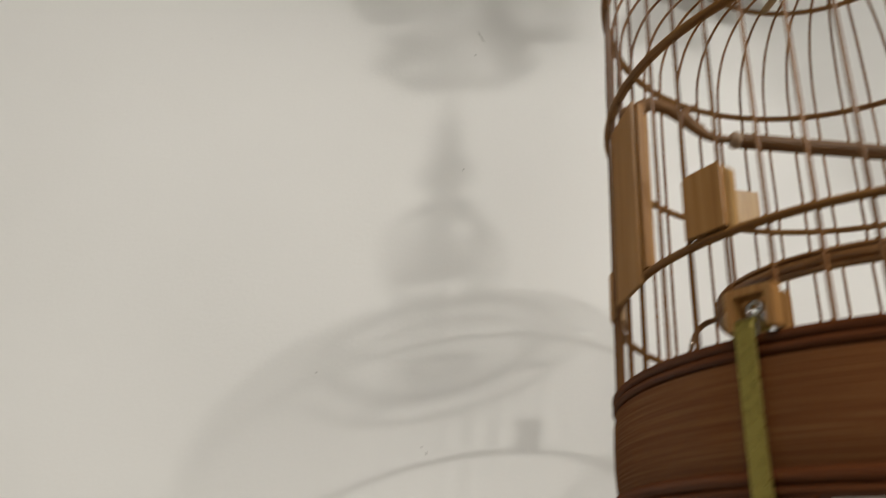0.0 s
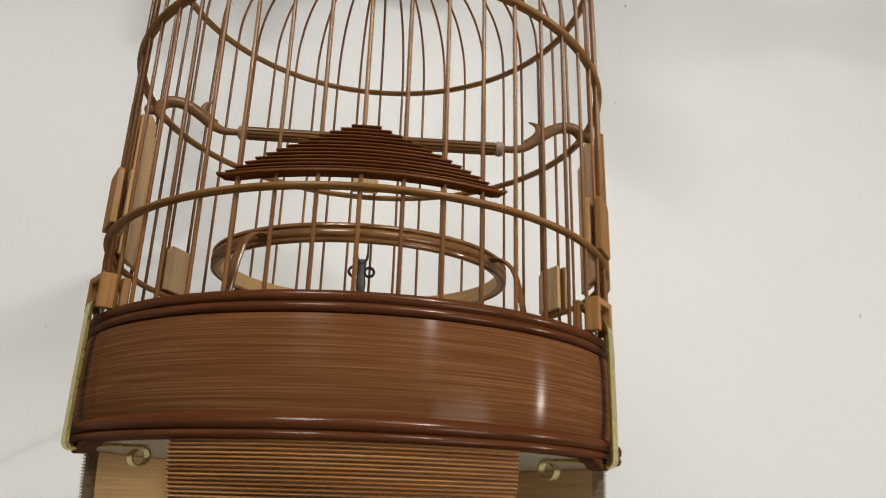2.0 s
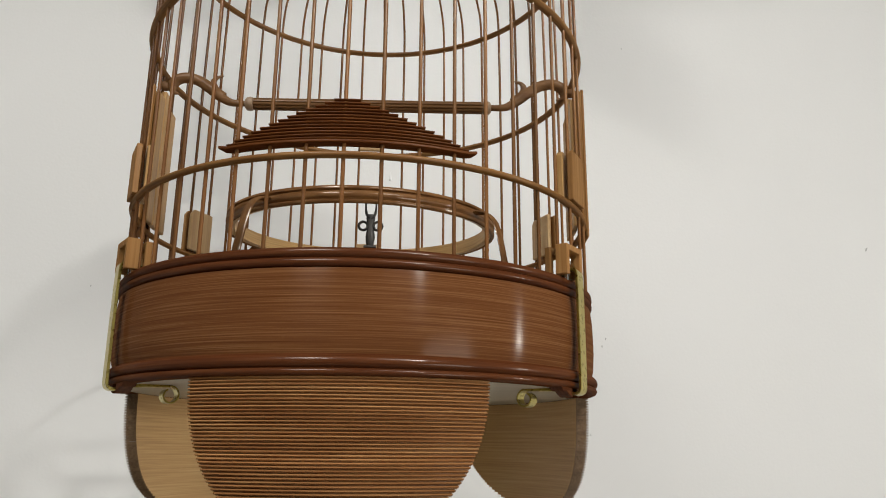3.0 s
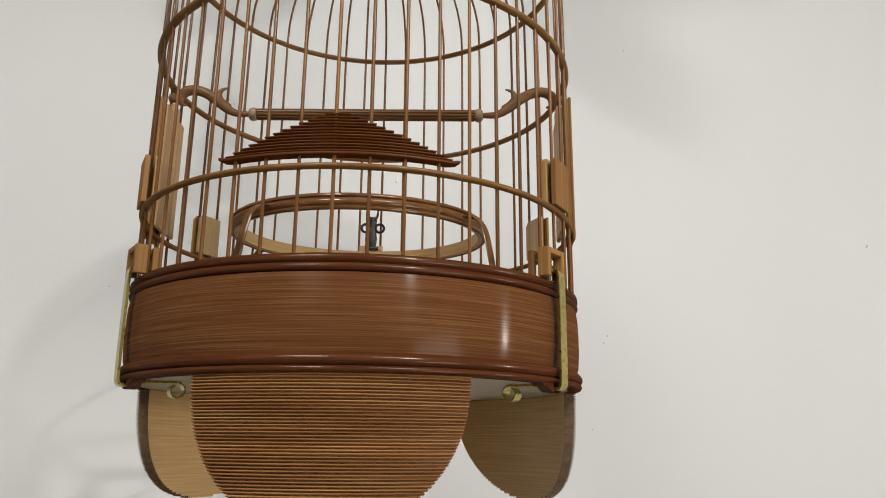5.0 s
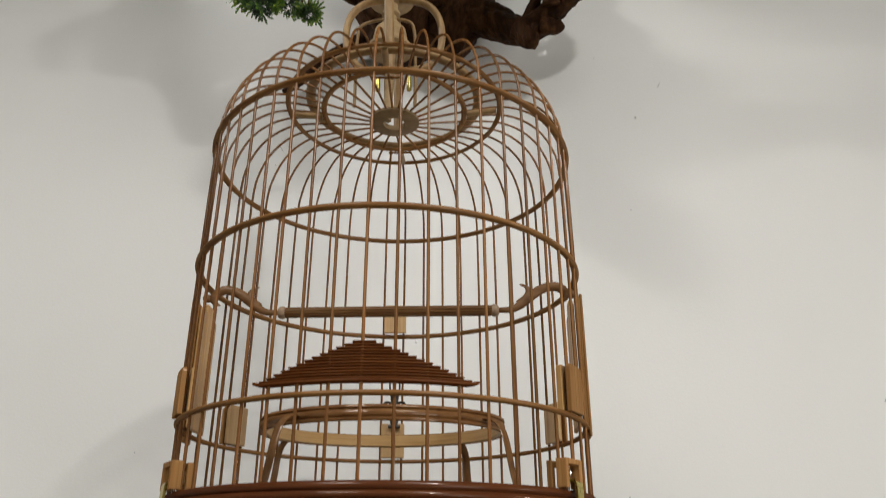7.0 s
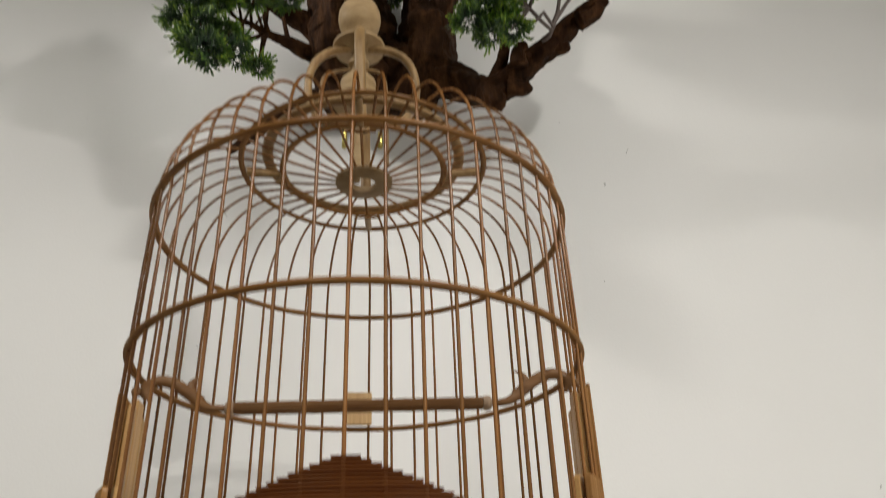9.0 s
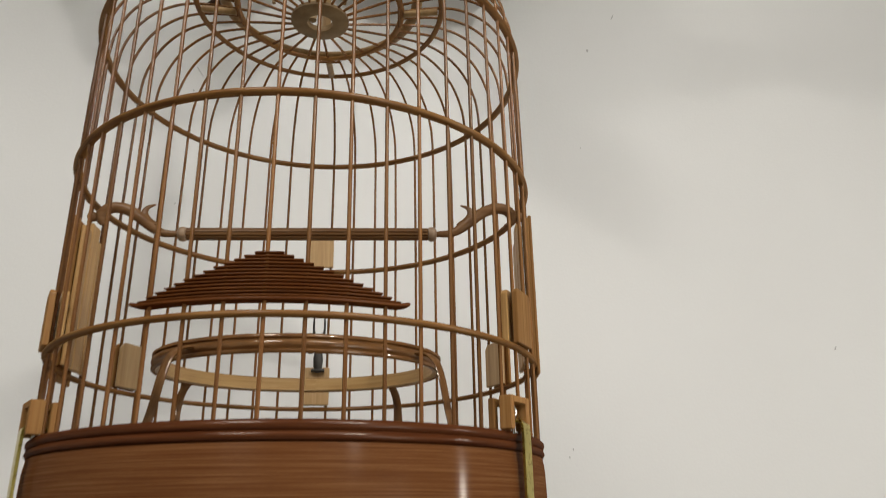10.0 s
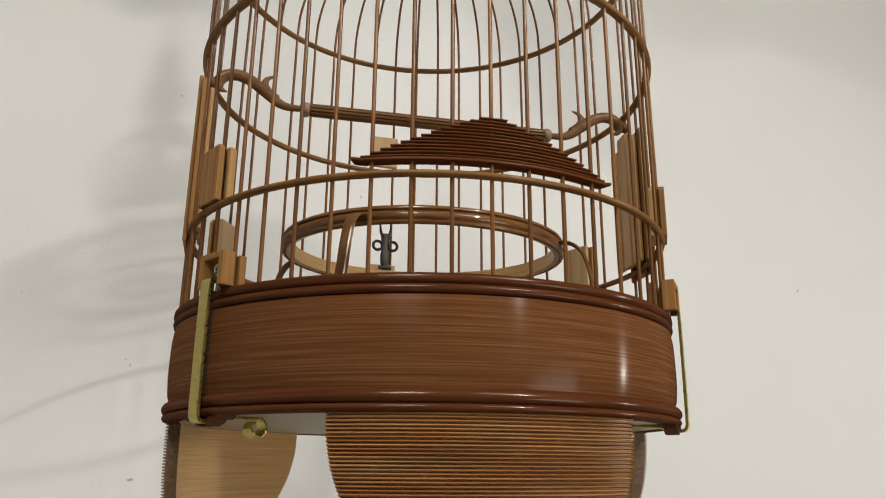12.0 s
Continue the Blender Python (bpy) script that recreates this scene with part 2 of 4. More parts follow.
def solid(name, profile, seg=32, at=(0, 0), sharp=50):
    """A turned solid: profile from the lowest to the highest point on the axis."""
    n = len(profile)
    verts = [Vector((at[0] + r * math.cos(2 * math.pi * i / seg), at[1] + r * math.sin(2 * math.pi * i / seg), z)) for r, z in profile for i in range(seg)]
    faces = [(p * seg + i, p * seg + (i + 1) % seg, (p + 1) * seg + (i + 1) % seg, (p + 1) * seg + i) for p in range(n - 1) for i in range(seg)]
    faces += [tuple(range(seg)), tuple((n - 1) * seg + i for i in range(seg))]
    return mesh_of(name, verts, faces, True, sharp)


def curve_points(pts, per=6):
    """A smooth line (Catmull-Rom) through the points given."""
    pts = [Vector(p) for p in pts]
    out = []
    for i in range(len(pts) - 1):
        a, b, c, d = pts[max(i - 1, 0)], pts[i], pts[i + 1], pts[min(i + 2, len(pts) - 1)]
        for s in range(per):
            t = s / per
            out.append(0.5 * ((2 * b) + (c - a) * t + (2 * a - 5 * b + 4 * c - d) * t * t + (3 * b - a - 3 * c + d) * t ** 3))
    return out + [pts[-1]]


def tube_data(pts, radii, sides=8, flat=1.0, wobble=0.0, up=(0, 0, 1)):
    """A tube through pts; flat squeezes it along the side that up marks; wobble roughens it."""
    pts = [Vector(p) for p in pts]
    n = len(pts)
    if not hasattr(radii, "__len__"):
        radii = [radii] * n
    verts, faces, side = [], [], None
    for i, p in enumerate(pts):
        d = (pts[min(i + 1, n - 1)] - pts[max(i - 1, 0)]).normalized()
        if side is None:
            ref = Vector(up)
            if abs(ref.dot(d)) > 0.95:
                ref = Vector((1, 0, 0))
            side = d.cross(ref).normalized()
        else:
            side = (side - d * side.dot(d)).normalized()
        other = d.cross(side)
        for s in range(sides):
            a = 2 * math.pi * s / sides
            r = radii[i]
            v = side * math.cos(a) * r + other * math.sin(a) * r * flat
            if wobble:
                q = p + v
                ridge = 1 - abs(noise.noise(Vector((q.x * 70, q.y * 70, q.z * 26)) + p * 8)) * 2
                flute = noise.noise(Vector((math.cos(a) * 2.4, math.sin(a) * 2.4, p.z * 7 + p.x * 5)))
                v *= 1 + wobble * (0.6 * noise.noise(q * 30) + 0.30 * ridge + 0.25 * noise.noise(q * 120) + 0.7 * flute)
            verts.append(p + v)
    for i in range(n - 1):
        for s in range(sides):
            faces.append((i * sides + s, i * sides + (s + 1) % sides, (i + 1) * sides + (s + 1) % sides, (i + 1) * sides + s))
    faces += [tuple(range(sides)), tuple((n - 1) * sides + s for s in range(sides))]
    return verts, faces


def tube(name, pts, radii, sides=8, flat=1.0, wobble=0.0, up=(0, 0, 1), sharp=50):
    return mesh_of(name, *tube_data(pts, radii, sides, flat, wobble, up), True, sharp)


def joined(name, pieces, sharp=50):
    verts, faces = [], []
    for v, f in pieces:
        base = len(verts)
        verts += v
        faces += [tuple(i + base for i in q) for q in f]
    return mesh_of(name, verts, faces, True, sharp)


def outline_plate(name, outline, a, r0, r1, bevel=0.0006):
    """A plate whose outline is given in (sideways, height), standing square to the radius at angle a, from radius r0 to r1."""
    bm = bmesh.new()
    t = Vector((math.cos(radians(a)), math.sin(radians(a)), 0))
    rings = [[bm.verts.new(on(a, r, 0) + t * u + Vector((0, 0, z))) for u, z in outline] for r in (r0, r1)]
    bm.faces.new(rings[0]), bm.faces.new(rings[1])
    n = len(outline)
    for i in range(n):
        bm.faces.new((rings[0][i], rings[0][(i + 1) % n], rings[1][(i + 1) % n], rings[1][i]))
    bmesh.ops.recalc_face_normals(bm, faces=bm.faces)
    if bevel:
        bmesh.ops.bevel(bm, geom=list(bm.edges), offset=bevel, segments=2, affect="EDGES", profile=0.5)
    me = bpy.data.meshes.new(name)
    bm.to_mesh(me)
    bm.free()
    return me


def rect(w, z0, z1, u=0.0):
    return [(u - w / 2, z0), (u + w / 2, z0), (u + w / 2, z1), (u - w / 2, z1)]


def box_mesh(name, lo, hi, bevel=0.0):
    bm = bmesh.new()
    bmesh.ops.create_cube(bm, size=1.0)
    for v in bm.verts:
        v.co = [lo[i] + (v.co[i] + 0.5) * (hi[i] - lo[i]) for i in range(3)]
    if bevel:
        bmesh.ops.bevel(bm, geom=list(bm.edges), offset=bevel, segments=2, affect="EDGES", profile=0.5)
    me = bpy.data.meshes.new(name)
    bm.to_mesh(me)
    bm.free()
    return me


def thing(name, place, label, category, group=""):
    ob = new(name)
    ob.empty_display_size = 0.02
    ob.location = place
    bpy.context.view_layer.update()
    return tagged(ob, label, category, group)


# ---- the room ----
def room():
    x0, x1, y0 = -2.4, 2.4, -3.0
    parts = [("wall_north", (x0, WALL_Y, FLOOR_Z), (x1, WALL_Y + 0.12, CEIL_Z), WALL, "white painted plaster wall behind the bird cage", "wall"),
             ("wall_south", (x0, y0 - 0.12, FLOOR_Z), (x1, y0, CEIL_Z), WALL, "white painted plaster wall of the room", "wall"),
             ("wall_west", (x0 - 0.12, y0 - 0.12, FLOOR_Z), (x0, WALL_Y + 0.12, CEIL_Z), WALL, "white painted plaster wall of the room", "wall"),
             ("wall_east", (x1, y0 - 0.12, FLOOR_Z), (x1 + 0.12, WALL_Y + 0.12, CEIL_Z), WALL, "white painted plaster wall of the room", "wall"),
             ("floor", (x0 - 0.12, y0 - 0.12, FLOOR_Z - 0.1), (x1 + 0.12, WALL_Y + 0.12, FLOOR_Z), FLOOR, "plain greyish brown tiled floor of the room", "floor"),
             ("ceiling", (x0 - 0.12, y0 - 0.12, CEIL_Z), (x1 + 0.12, WALL_Y + 0.12, CEIL_Z + 0.1), CEILING, "plain white painted ceiling of the room", "ceiling")]
    for name, lo, hi, mat, label, cat in parts:
        tagged(link_mesh(name, box_mesh(name, lo, hi), mat), label, cat, kind="structure")


room()

# ---- the bird cage ----
cage = thing("bird_cage", (0, 0, -0.063), "round brown bamboo bird cage with lacquered drum base, hung up", "bird cage")
N_BARS = 48
BAR_PHASE = 0.3


def drum():
    link_mesh("drum_band", lathe("drum_band", [(0.1560, 0.026), (0.1615, 0.027), (0.1637, 0.034), (0.1645, 0.045), (0.1645, 0.056), (0.1642, 0.067), (0.1632, 0.0745), (0.1560, 0.0765)], 160), DRUM, cage,
              "glossy reddish-brown lacquered bamboo band")
    top = [(0.1555, 0.0755), (0.1622, 0.0752), (0.1638, 0.0758), (0.1646, 0.0775), (0.1640, 0.0792), (0.1628, 0.0800),
           (0.1640, 0.0808), (0.1647, 0.0822), (0.1645, 0.0840), (0.1632, 0.0852), (0.1612, 0.0856), (0.1588, 0.0853), (0.1570, 0.0835)]
    link_mesh("top_rim", lathe("top_rim", top, 160, sharp=60), RIM, cage, "dark reddish-brown moulded rim")
    low = [(0.1555, 0.0190), (0.1628, 0.0188), (0.1650, 0.0194), (0.1658, 0.0208), (0.1653, 0.0222), (0.1640, 0.0230),
           (0.1657, 0.0240), (0.1663, 0.0258), (0.1660, 0.0276), (0.1648, 0.0290), (0.1630, 0.0296), (0.1618, 0.0310), (0.1555, 0.0312)]
    link_mesh("bottom_rim", lathe("bottom_rim", low, 160, sharp=60), RIM, cage, "dark reddish-brown moulded rim")
    link_mesh("bottom_board", lathe("bottom_board", [(0.0005, 0.0195), (0.1585, 0.0195), (0.1585, 0.0245), (0.0005, 0.0245)], 96), FLOORBOARD, cage, "pale wooden bottom board")


drum()

SLAT_END = grain_material("slat_end", (0.10, 0.058, 0.028), (0.18, 0.108, 0.054), (0.27, 0.175, 0.092), (700, 700, 700), 0.6, 0.0, 0.3)
BAR_LINE = ([Vector((0, -0.1612, z)) for z in (0.078, 0.11)] + [Vector((0, -0.1612, 0.16)), Vector((0, -0.1611, 0.22)), Vector((0, -0.1610, 0.2663)), Vector((0, -0.1606, 0.32))]
            + curve_points([(0, -0.1598, 0.378), (0, -0.1566, 0.404), (0, -0.1445, 0.4280), (0, -0.1260, 0.4425), (0, -0.1030, 0.4480), (0, -0.0680, 0.4440), (0, -0.0205, 0.4348)], 5))


def bars():
    """Every second bar runs on to the hub; the others end under the crown hoop. They stand a little closer at the front."""
    inner = len(BAR_LINE) - 5
    long_bar = tube("bar", BAR_LINE, [0.00114] * 6 + [0.0011] * (len(BAR_LINE) - 6), 8)
    short_bar = tube("bar", BAR_LINE[:inner], [0.00114] * 6 + [0.0011] * (inner - 6), 8)
    for i in range(N_BARS):
        ob = link_mesh("bar", short_bar if i % 2 else long_bar, BAR, cage, "slender brown bamboo bar" if i == 0 else "")
        a = BAR_PHASE + 360.0 * i / N_BARS
        ob.matrix_basis = pose(0, 0, 0, 0, 0, a - 1.15 * math.sin(radians(a)))


bars()


def hoop(name, r, z, wide, tall, tilt=0.0, dy=0.0, label=""):
    prof = [(r + wide * math.cos(2 * math.pi * k / 12), z + tall * math.sin(2 * math.pi * k / 12)) for k in range(12)]
    ob = link_mesh(name, lathe(name, prof, 128, sharp=80), RING, cage, label)
    if tilt or dy:
        ob.matrix_basis = Matrix.Translation((0, dy, z)) @ pose(0, 0, 0, tilt) @ Matrix.Translation((0, 0, -z))
    return ob


hoop("lower_hoop", 0.1606, 0.1358, 0.0027, 0.0019, -0.4, -0.002, "rounded bamboo hoop")
hoop("middle_hoop", 0.1612, 0.2655, 0.0030, 0.0023, label="rounded bamboo hoop")
hoop("upper_hoop", 0.1602, 0.3775, 0.0030, 0.0023, label="rounded bamboo hoop")
hoop("dome_hoop", 0.1020, 0.4465, 0.0024, 0.0018, label="thin bamboo hoop under the dome")
hoop("crown_hoop", 0.0680, 0.4435, 0.0026, 0.0018, label="thin bamboo hoop under the dome")
crown_prof = [(0.0815 + 0.0046 * math.cos(k * math.pi / 6), 0.4565 + 0.0030 * math.sin(k * math.pi / 6)) for k in range(12)]
link_mesh("hub", lathe("hub", [(0.0105, 0.4318), (0.0225, 0.4318), (0.0240, 0.4330), (0.0240, 0.4358), (0.0225, 0.4370), (0.0105, 0.4370)], 48), HUB, cage, "turned wooden hub ring where the bars meet")


def under(ob, parent):
    """Make ob, whose mesh is in world places, a part of parent."""
    ob.parent, ob.matrix_parent_inverse = parent, Matrix.Identity(4)
    return ob


def leg(a, widest=30.3):
    top, depth, pitch = 0.0192, 0.082, 0.00182
    rows = int(depth / pitch)
    halves = [max(widest * math.sqrt(max(0.0, 1 - ((i + 0.5) * pitch / depth) ** 2.15)), 4.0) for i in range(rows)]
    verts, faces = [], []
    cols = 24
    for i in range(rows):
        for zz in (top - i * pitch, top - (i + 1) * pitch):
            for r in (0.1546, 0.1554):
                for c in range(cols + 1):
                    verts.append(on(a - halves[i] + 2 * halves[i] * c / cols, r, zz))
    w = cols + 1
    for i in range(rows):
        b = i * 4 * w
        for c in range(cols):
            faces.append((b + c, b + c + 1, b + 2 * w + c + 1, b + 2 * w + c))
            faces.append((b + 2 * w + c, b + 2 * w + c + 1, b + 3 * w + c + 1, b + 3 * w + c))
        faces.append((b, b + w, b + 3 * w, b + 2 * w))
        faces.append((b + cols, b + w + cols, b + 3 * w + cols, b + 2 * w + cols))
    lining = mesh_of("leg", verts, faces)
    lining.materials.append(LINING)
    lining.materials.append(SLAT_END)
    for k, fc in enumerate(lining.polygons):
        fc.material_index = 1 if k % (2 * cols + 2) >= 2 * cols else 0
    panel = link_mesh("leg", lining, LINING, cage, "petal-shaped leg: pale lining, stacked brown slats")
    for i, half in enumerate(halves):
        z1 = top - i * pitch
        z0 = z1 - pitch * 0.985
        out = 0.1637 + 0.0001 * ((i * 7) % 3 - 1)
        p = pitch
        prof = [(0.1554, z0), (out - 0.0019, z0), (out - 0.0019, z0 + 0.24 * p), (out - 0.0008, z0 + 0.31 * p), (out - 0.0002, z0 + 0.42 * p), (out, z0 + 0.58 * p),
                (out - 0.0003, z0 + 0.76 * p), (out - 0.0010, z0 + 0.90 * p), (out - 0.0020, z1), (0.1554, z1)]
        me = lathe("slat", prof, max(6, int(half * 0.8)), a - half, a + half, sharp=60)
        me.materials.append(SLAT)
        me.materials.append(SLAT_END)
        for fc in me.polygons:
            if fc.loop_total > 4:
                fc.material_index = 1
        under(link_mesh("slat", me, SLAT), panel)


leg(0.9, 28.8)
leg(120.5)
leg(-119.5)


def brass_clip(a):
    """A brass strap over the drum, hooked into a bracket above and rolled inwards below."""
    line = [(0.1560, 0.0885), (0.1600, 0.0905), (0.1650, 0.0912), (0.1680, 0.0900), (0.1692, 0.0860), (0.1694, 0.06), (0.1692, 0.0240), (0.1688, 0.0182), (0.1668, 0.0160), (0.1630, 0.0160),
            (0.1560, 0.0178), (0.1450, 0.0189), (0.1330, 0.0192)]
    pts = curve_points([on(a, r, z) for r, z in line], 4)
    side = Vector((math.cos(radians(a)), math.sin(radians(a)), 0))

    def strip(points, half, thick, name):
        verts, faces = [], []
        n = len(points)
        for i, p in enumerate(points):
            d = (points[min(i + 1, n - 1)] - points[max(i - 1, 0)]).normalized()
            nor = d.cross(side).normalized() * thick
            verts += [p + side * half + nor, p - side * half + nor, p - side * half - nor, p + side * half - nor]
        for i in range(n - 1):
            faces += [(i * 4 + k, i * 4 + (k + 1) % 4, i * 4 + 4 + (k + 1) % 4, i * 4 + 4 + k) for k in range(4)]
        faces += [(0, 1, 2, 3), tuple((n - 1) * 4 + k for k in range(4))]
        me = mesh_of(name, verts, faces, True, 50)
        bm = bmesh.new()
        bm.from_mesh(me)
        bmesh.ops.bevel(bm, geom=[e for e in bm.edges if len(e.link_faces) == 2 and not e.smooth], offset=0.0003, segments=2, affect="EDGES", profile=0.5)
        for fc in bm.faces:
            fc.smooth = True
        bm.to_mesh(me)
        bm.free()
        return me

    strap = link_mesh("clip", strip(pts, 0.0044, 0.0009, "clip"), BRASS, cage, "flat brass clip strap with rolled end")
    roll = [on(a, 0.1325 - 0.0056 * (1 - 0.025 * k) * math.sin(radians(k * 24)), 0.0136 + 0.0056 * (1 - 0.025 * k) * math.cos(radians(k * 24))) for k in range(0, 15)]
    under(link_mesh("rolled_hook", strip(roll, 0.0044, 0.0005, "rolled_hook"), BRASS), strap)
    for side_sign in (-1, 1):
        t = 0.0115 * side_sign
        outline = [(0.0035 * side_sign, 0.0192), (0.0200 * side_sign, 0.0192), (0.0165 * side_sign, 0.0165), (0.0125 * side_sign, 0.0172), (0.0085 * side_sign, 0.0150), (0.0035 * side_sign, 0.0135)]
        link_mesh("corner_bracket", outline_plate("corner_bracket", outline, a, 0.1560, 0.1640, 0.0005), RIM, cage, "small scrolled dark brown corner bracket")


for a in (56.0, -55.5, 180.0):
    brass_clip(a)


def strap_bracket(a):
    """The block above the drum into which the clip hooks, held to the bars by a back plate."""
    plate = [(-0.0110, 0.0855), (-0.0068, 0.0855), (-0.0068, 0.0995), (0.0068, 0.0995), (0.0068, 0.0855), (0.0110, 0.0855), (0.0110, 0.1035), (-0.0110, 0.1035)]
    link_mesh("bracket_plate", outline_plate("bracket_plate", plate, a, 0.1545, 0.1585, 0.0005), PLATE, cage, "bamboo plate of the strap bracket")
    arch = [(-0.0112, 0.0857), (-0.0070, 0.0857), (-0.0070, 0.1008), (0.0070, 0.1008), (0.0070, 0.0857), (0.0112, 0.0857), (0.0112, 0.1045), (-0.0112, 0.1045)]
    link_mesh("bracket_arch", outline_plate("bracket_arch", arch, a, 0.1618, 0.1695, 0.0005), PLATE, cage, "arched bamboo block over the brass clip")
    side = Vector((math.cos(radians(a)), math.sin(radians(a)), 0))
    eye = [on(a, 0.1645, 0.0958) + side * 0.0030 * math.cos(k * math.pi / 8) + Vector((0, 0, 0.0030 * math.sin(k * math.pi / 8))) for k in range(17)]
    shank = [on(a, 0.1645, 0.0928), on(a, 0.1640, 0.0890), on(a, 0.1640, 0.0840)]
    link_mesh("screw_eye", joined("screw_eye", [tube_data(eye, 0.0011, 10), tube_data(shank, 0.0011, 8)]), STEEL, cage, "small bright steel screw eye")


for a in (54.0, -54.5, 180.0):
    strap_bracket(a)


def feeder_hatch(s):
    """Sliding feeder panel between the bars at the side marked by the sign s, with its clamp plates."""
    a = 87.0 * s
    for k, (u, w, z1) in enumerate(((-0.0150 * s, 0.0130, 0.2380), (0.0, 0.0150, 0.2450), (0.0145 * s, 0.0125, 0.2360))):
        link_mesh("hatch_board", outline_plate("hatch_board", rect(w, 0.1385, z1, u), a, 0.1535, 0.1575 - 0.0008 * (k != 1), 0.0010), HATCH, cage, "tall bamboo feeder hatch board")
    link_mesh("hatch_guide", outline_plate("hatch_guide", rect(0.0050, 0.1385, 0.2420, -0.0235 * s), a, 0.1570, 0.1612), PLATE, cage)
    link_mesh("hatch_cover", outline_plate("hatch_cover", rect(0.0370, 0.1300, 0.2455, -0.004 * s), a, 0.1614, 0.1638, 0.0010), PLATE, cage, "narrow upright bamboo board outside the bars")
    b = 61.5 * s
    face = [(-0.0118, 0.1385), (0.0118, 0.1385), (0.0118, 0.1705), (0.0100, 0.1728), (-0.0100, 0.1728), (-0.0118, 0.1705)]
    link_mesh("clamp_plate", outline_plate("clamp_plate", face, b, 0.1620, 0.1657, 0.0006), PLATE, cage, "small square bamboo clamp plate")
    link_mesh("clamp_plate", outline_plate("clamp_plate", face, b, 0.1548, 0.1590, 0.0006), HATCH, cage)
    c = 114.0 * s
    face = [(-0.0125, 0.1385), (0.0125, 0.1385), (0.0125, 0.1690), (0.0090, 0.1730), (-0.0125, 0.1730)]
    link_mesh("inner_plate", outline_plate("inner_plate", face, c, 0.1550, 0.1582, 0.0008), PALE, cage, "small pale bamboo plate inside the bars")
    link_mesh("inner_plate", outline_plate("inner_plate", face, c, 0.1620, 0.1640, 0.0008), PLATE, cage)


feeder_hatch(1)
feeder_hatch(-1)
link_mesh("back_plate", outline_plate("back_plate", rect(0.0235, 0.1375, 0.1715), 183.5, 0.1525, 0.1570, 0.0008), PALE, cage, "pale bamboo plate holding the iron latch")
link_mesh("upper_back_plate", outline_plate("upper_back_plate", rect(0.0235, 0.2680, 0.2985), 183.5, 0.1525, 0.1570, 0.0008), PALE, cage, "pale bamboo plate above the hoop")


def latch():
    """Dark iron latch: a stem with two eyes and a forked top, on the back plate."""
    a = 183.0
    c = on(a, 0.149, 0)
    t = Vector((math.cos(radians(a)), math.sin(radians(a)), 0))
    rad = on(a, 1.0, 0)
    bits = []

    def spot(u, z):
        return c + t * u + Vector((0, 0, z))

    for sgn in (-1, 1):
        ring = [spot(sgn * 0.0070 + 0.0042 * math.cos(k * math.pi / 8), 0.1885 + 0.0042 * math.sin(k * math.pi / 8)) for k in range(17)]
        bits.append(tube_data(ring, 0.0019, 8, 0.7))
        bits.append(tube_data(curve_points([spot(sgn * 0.0010, 0.196), spot(sgn * 0.0042, 0.2010), spot(sgn * 0.0050, 0.2100), spot(sgn * 0.0042, 0.2240)], 4), [0.0022] * 6 + [0.0016] * 4 + [0.0011] * 2 + [0.0007], 8, 0.6))
    bits.append(tube_data([spot(0, z) for z in (0.166, 0.172, 0.178, 0.184, 0.190, 0.196, 0.200)], [0.0024, 0.0040, 0.0045, 0.0036, 0.0032, 0.0042, 0.0038], 12, 0.42, up=rad))
    bits.append(tube_data([spot(-0.006, 0.1680), spot(0.006, 0.1680)], 0.0017, 8))
    link_mesh("latch", joined("latch", bits), IRON, cage, "dark iron latch with two eyes and a fork")


latch()


def canopy():
    """The stepped roof above the door: stacked curved slats."""
    n = 14
    for i in range(n):
        u = i / (n - 1)
        z0 = 0.1438 + 0.0250 * u
        half = 26.2 * (1 - u) + 2.6 * u
        out = 0.1645 - 0.0012 * u
        h = 0.00142 if i else 0.0021
        prof = [(0.1570, z0), (out - 0.0009, z0), (out - 0.0001, z0 + 0.0003), (out, z0 + h * 0.5), (out - 0.0003, z0 + h - 0.0004), (out - 0.0013, z0 + h), (0.1570, z0 + h)]
        me = lathe("slat", prof, max(8, int(half)), 0.7 - half, 0.7 + half, sharp=60)
        if i == 0:
            for v in me.vertices:
                if abs(math.degrees(math.atan2(v.co.x, -v.co.y)) - 0.7) > half - 0.6:
                    v.co.z += 0.0012
            eave = link_mesh("door_canopy", me, ROOF, cage, "dark brown roof-shaped door canopy of stacked slats")
        else:
            under(link_mesh("slat", me, ROOF), eave)


canopy()


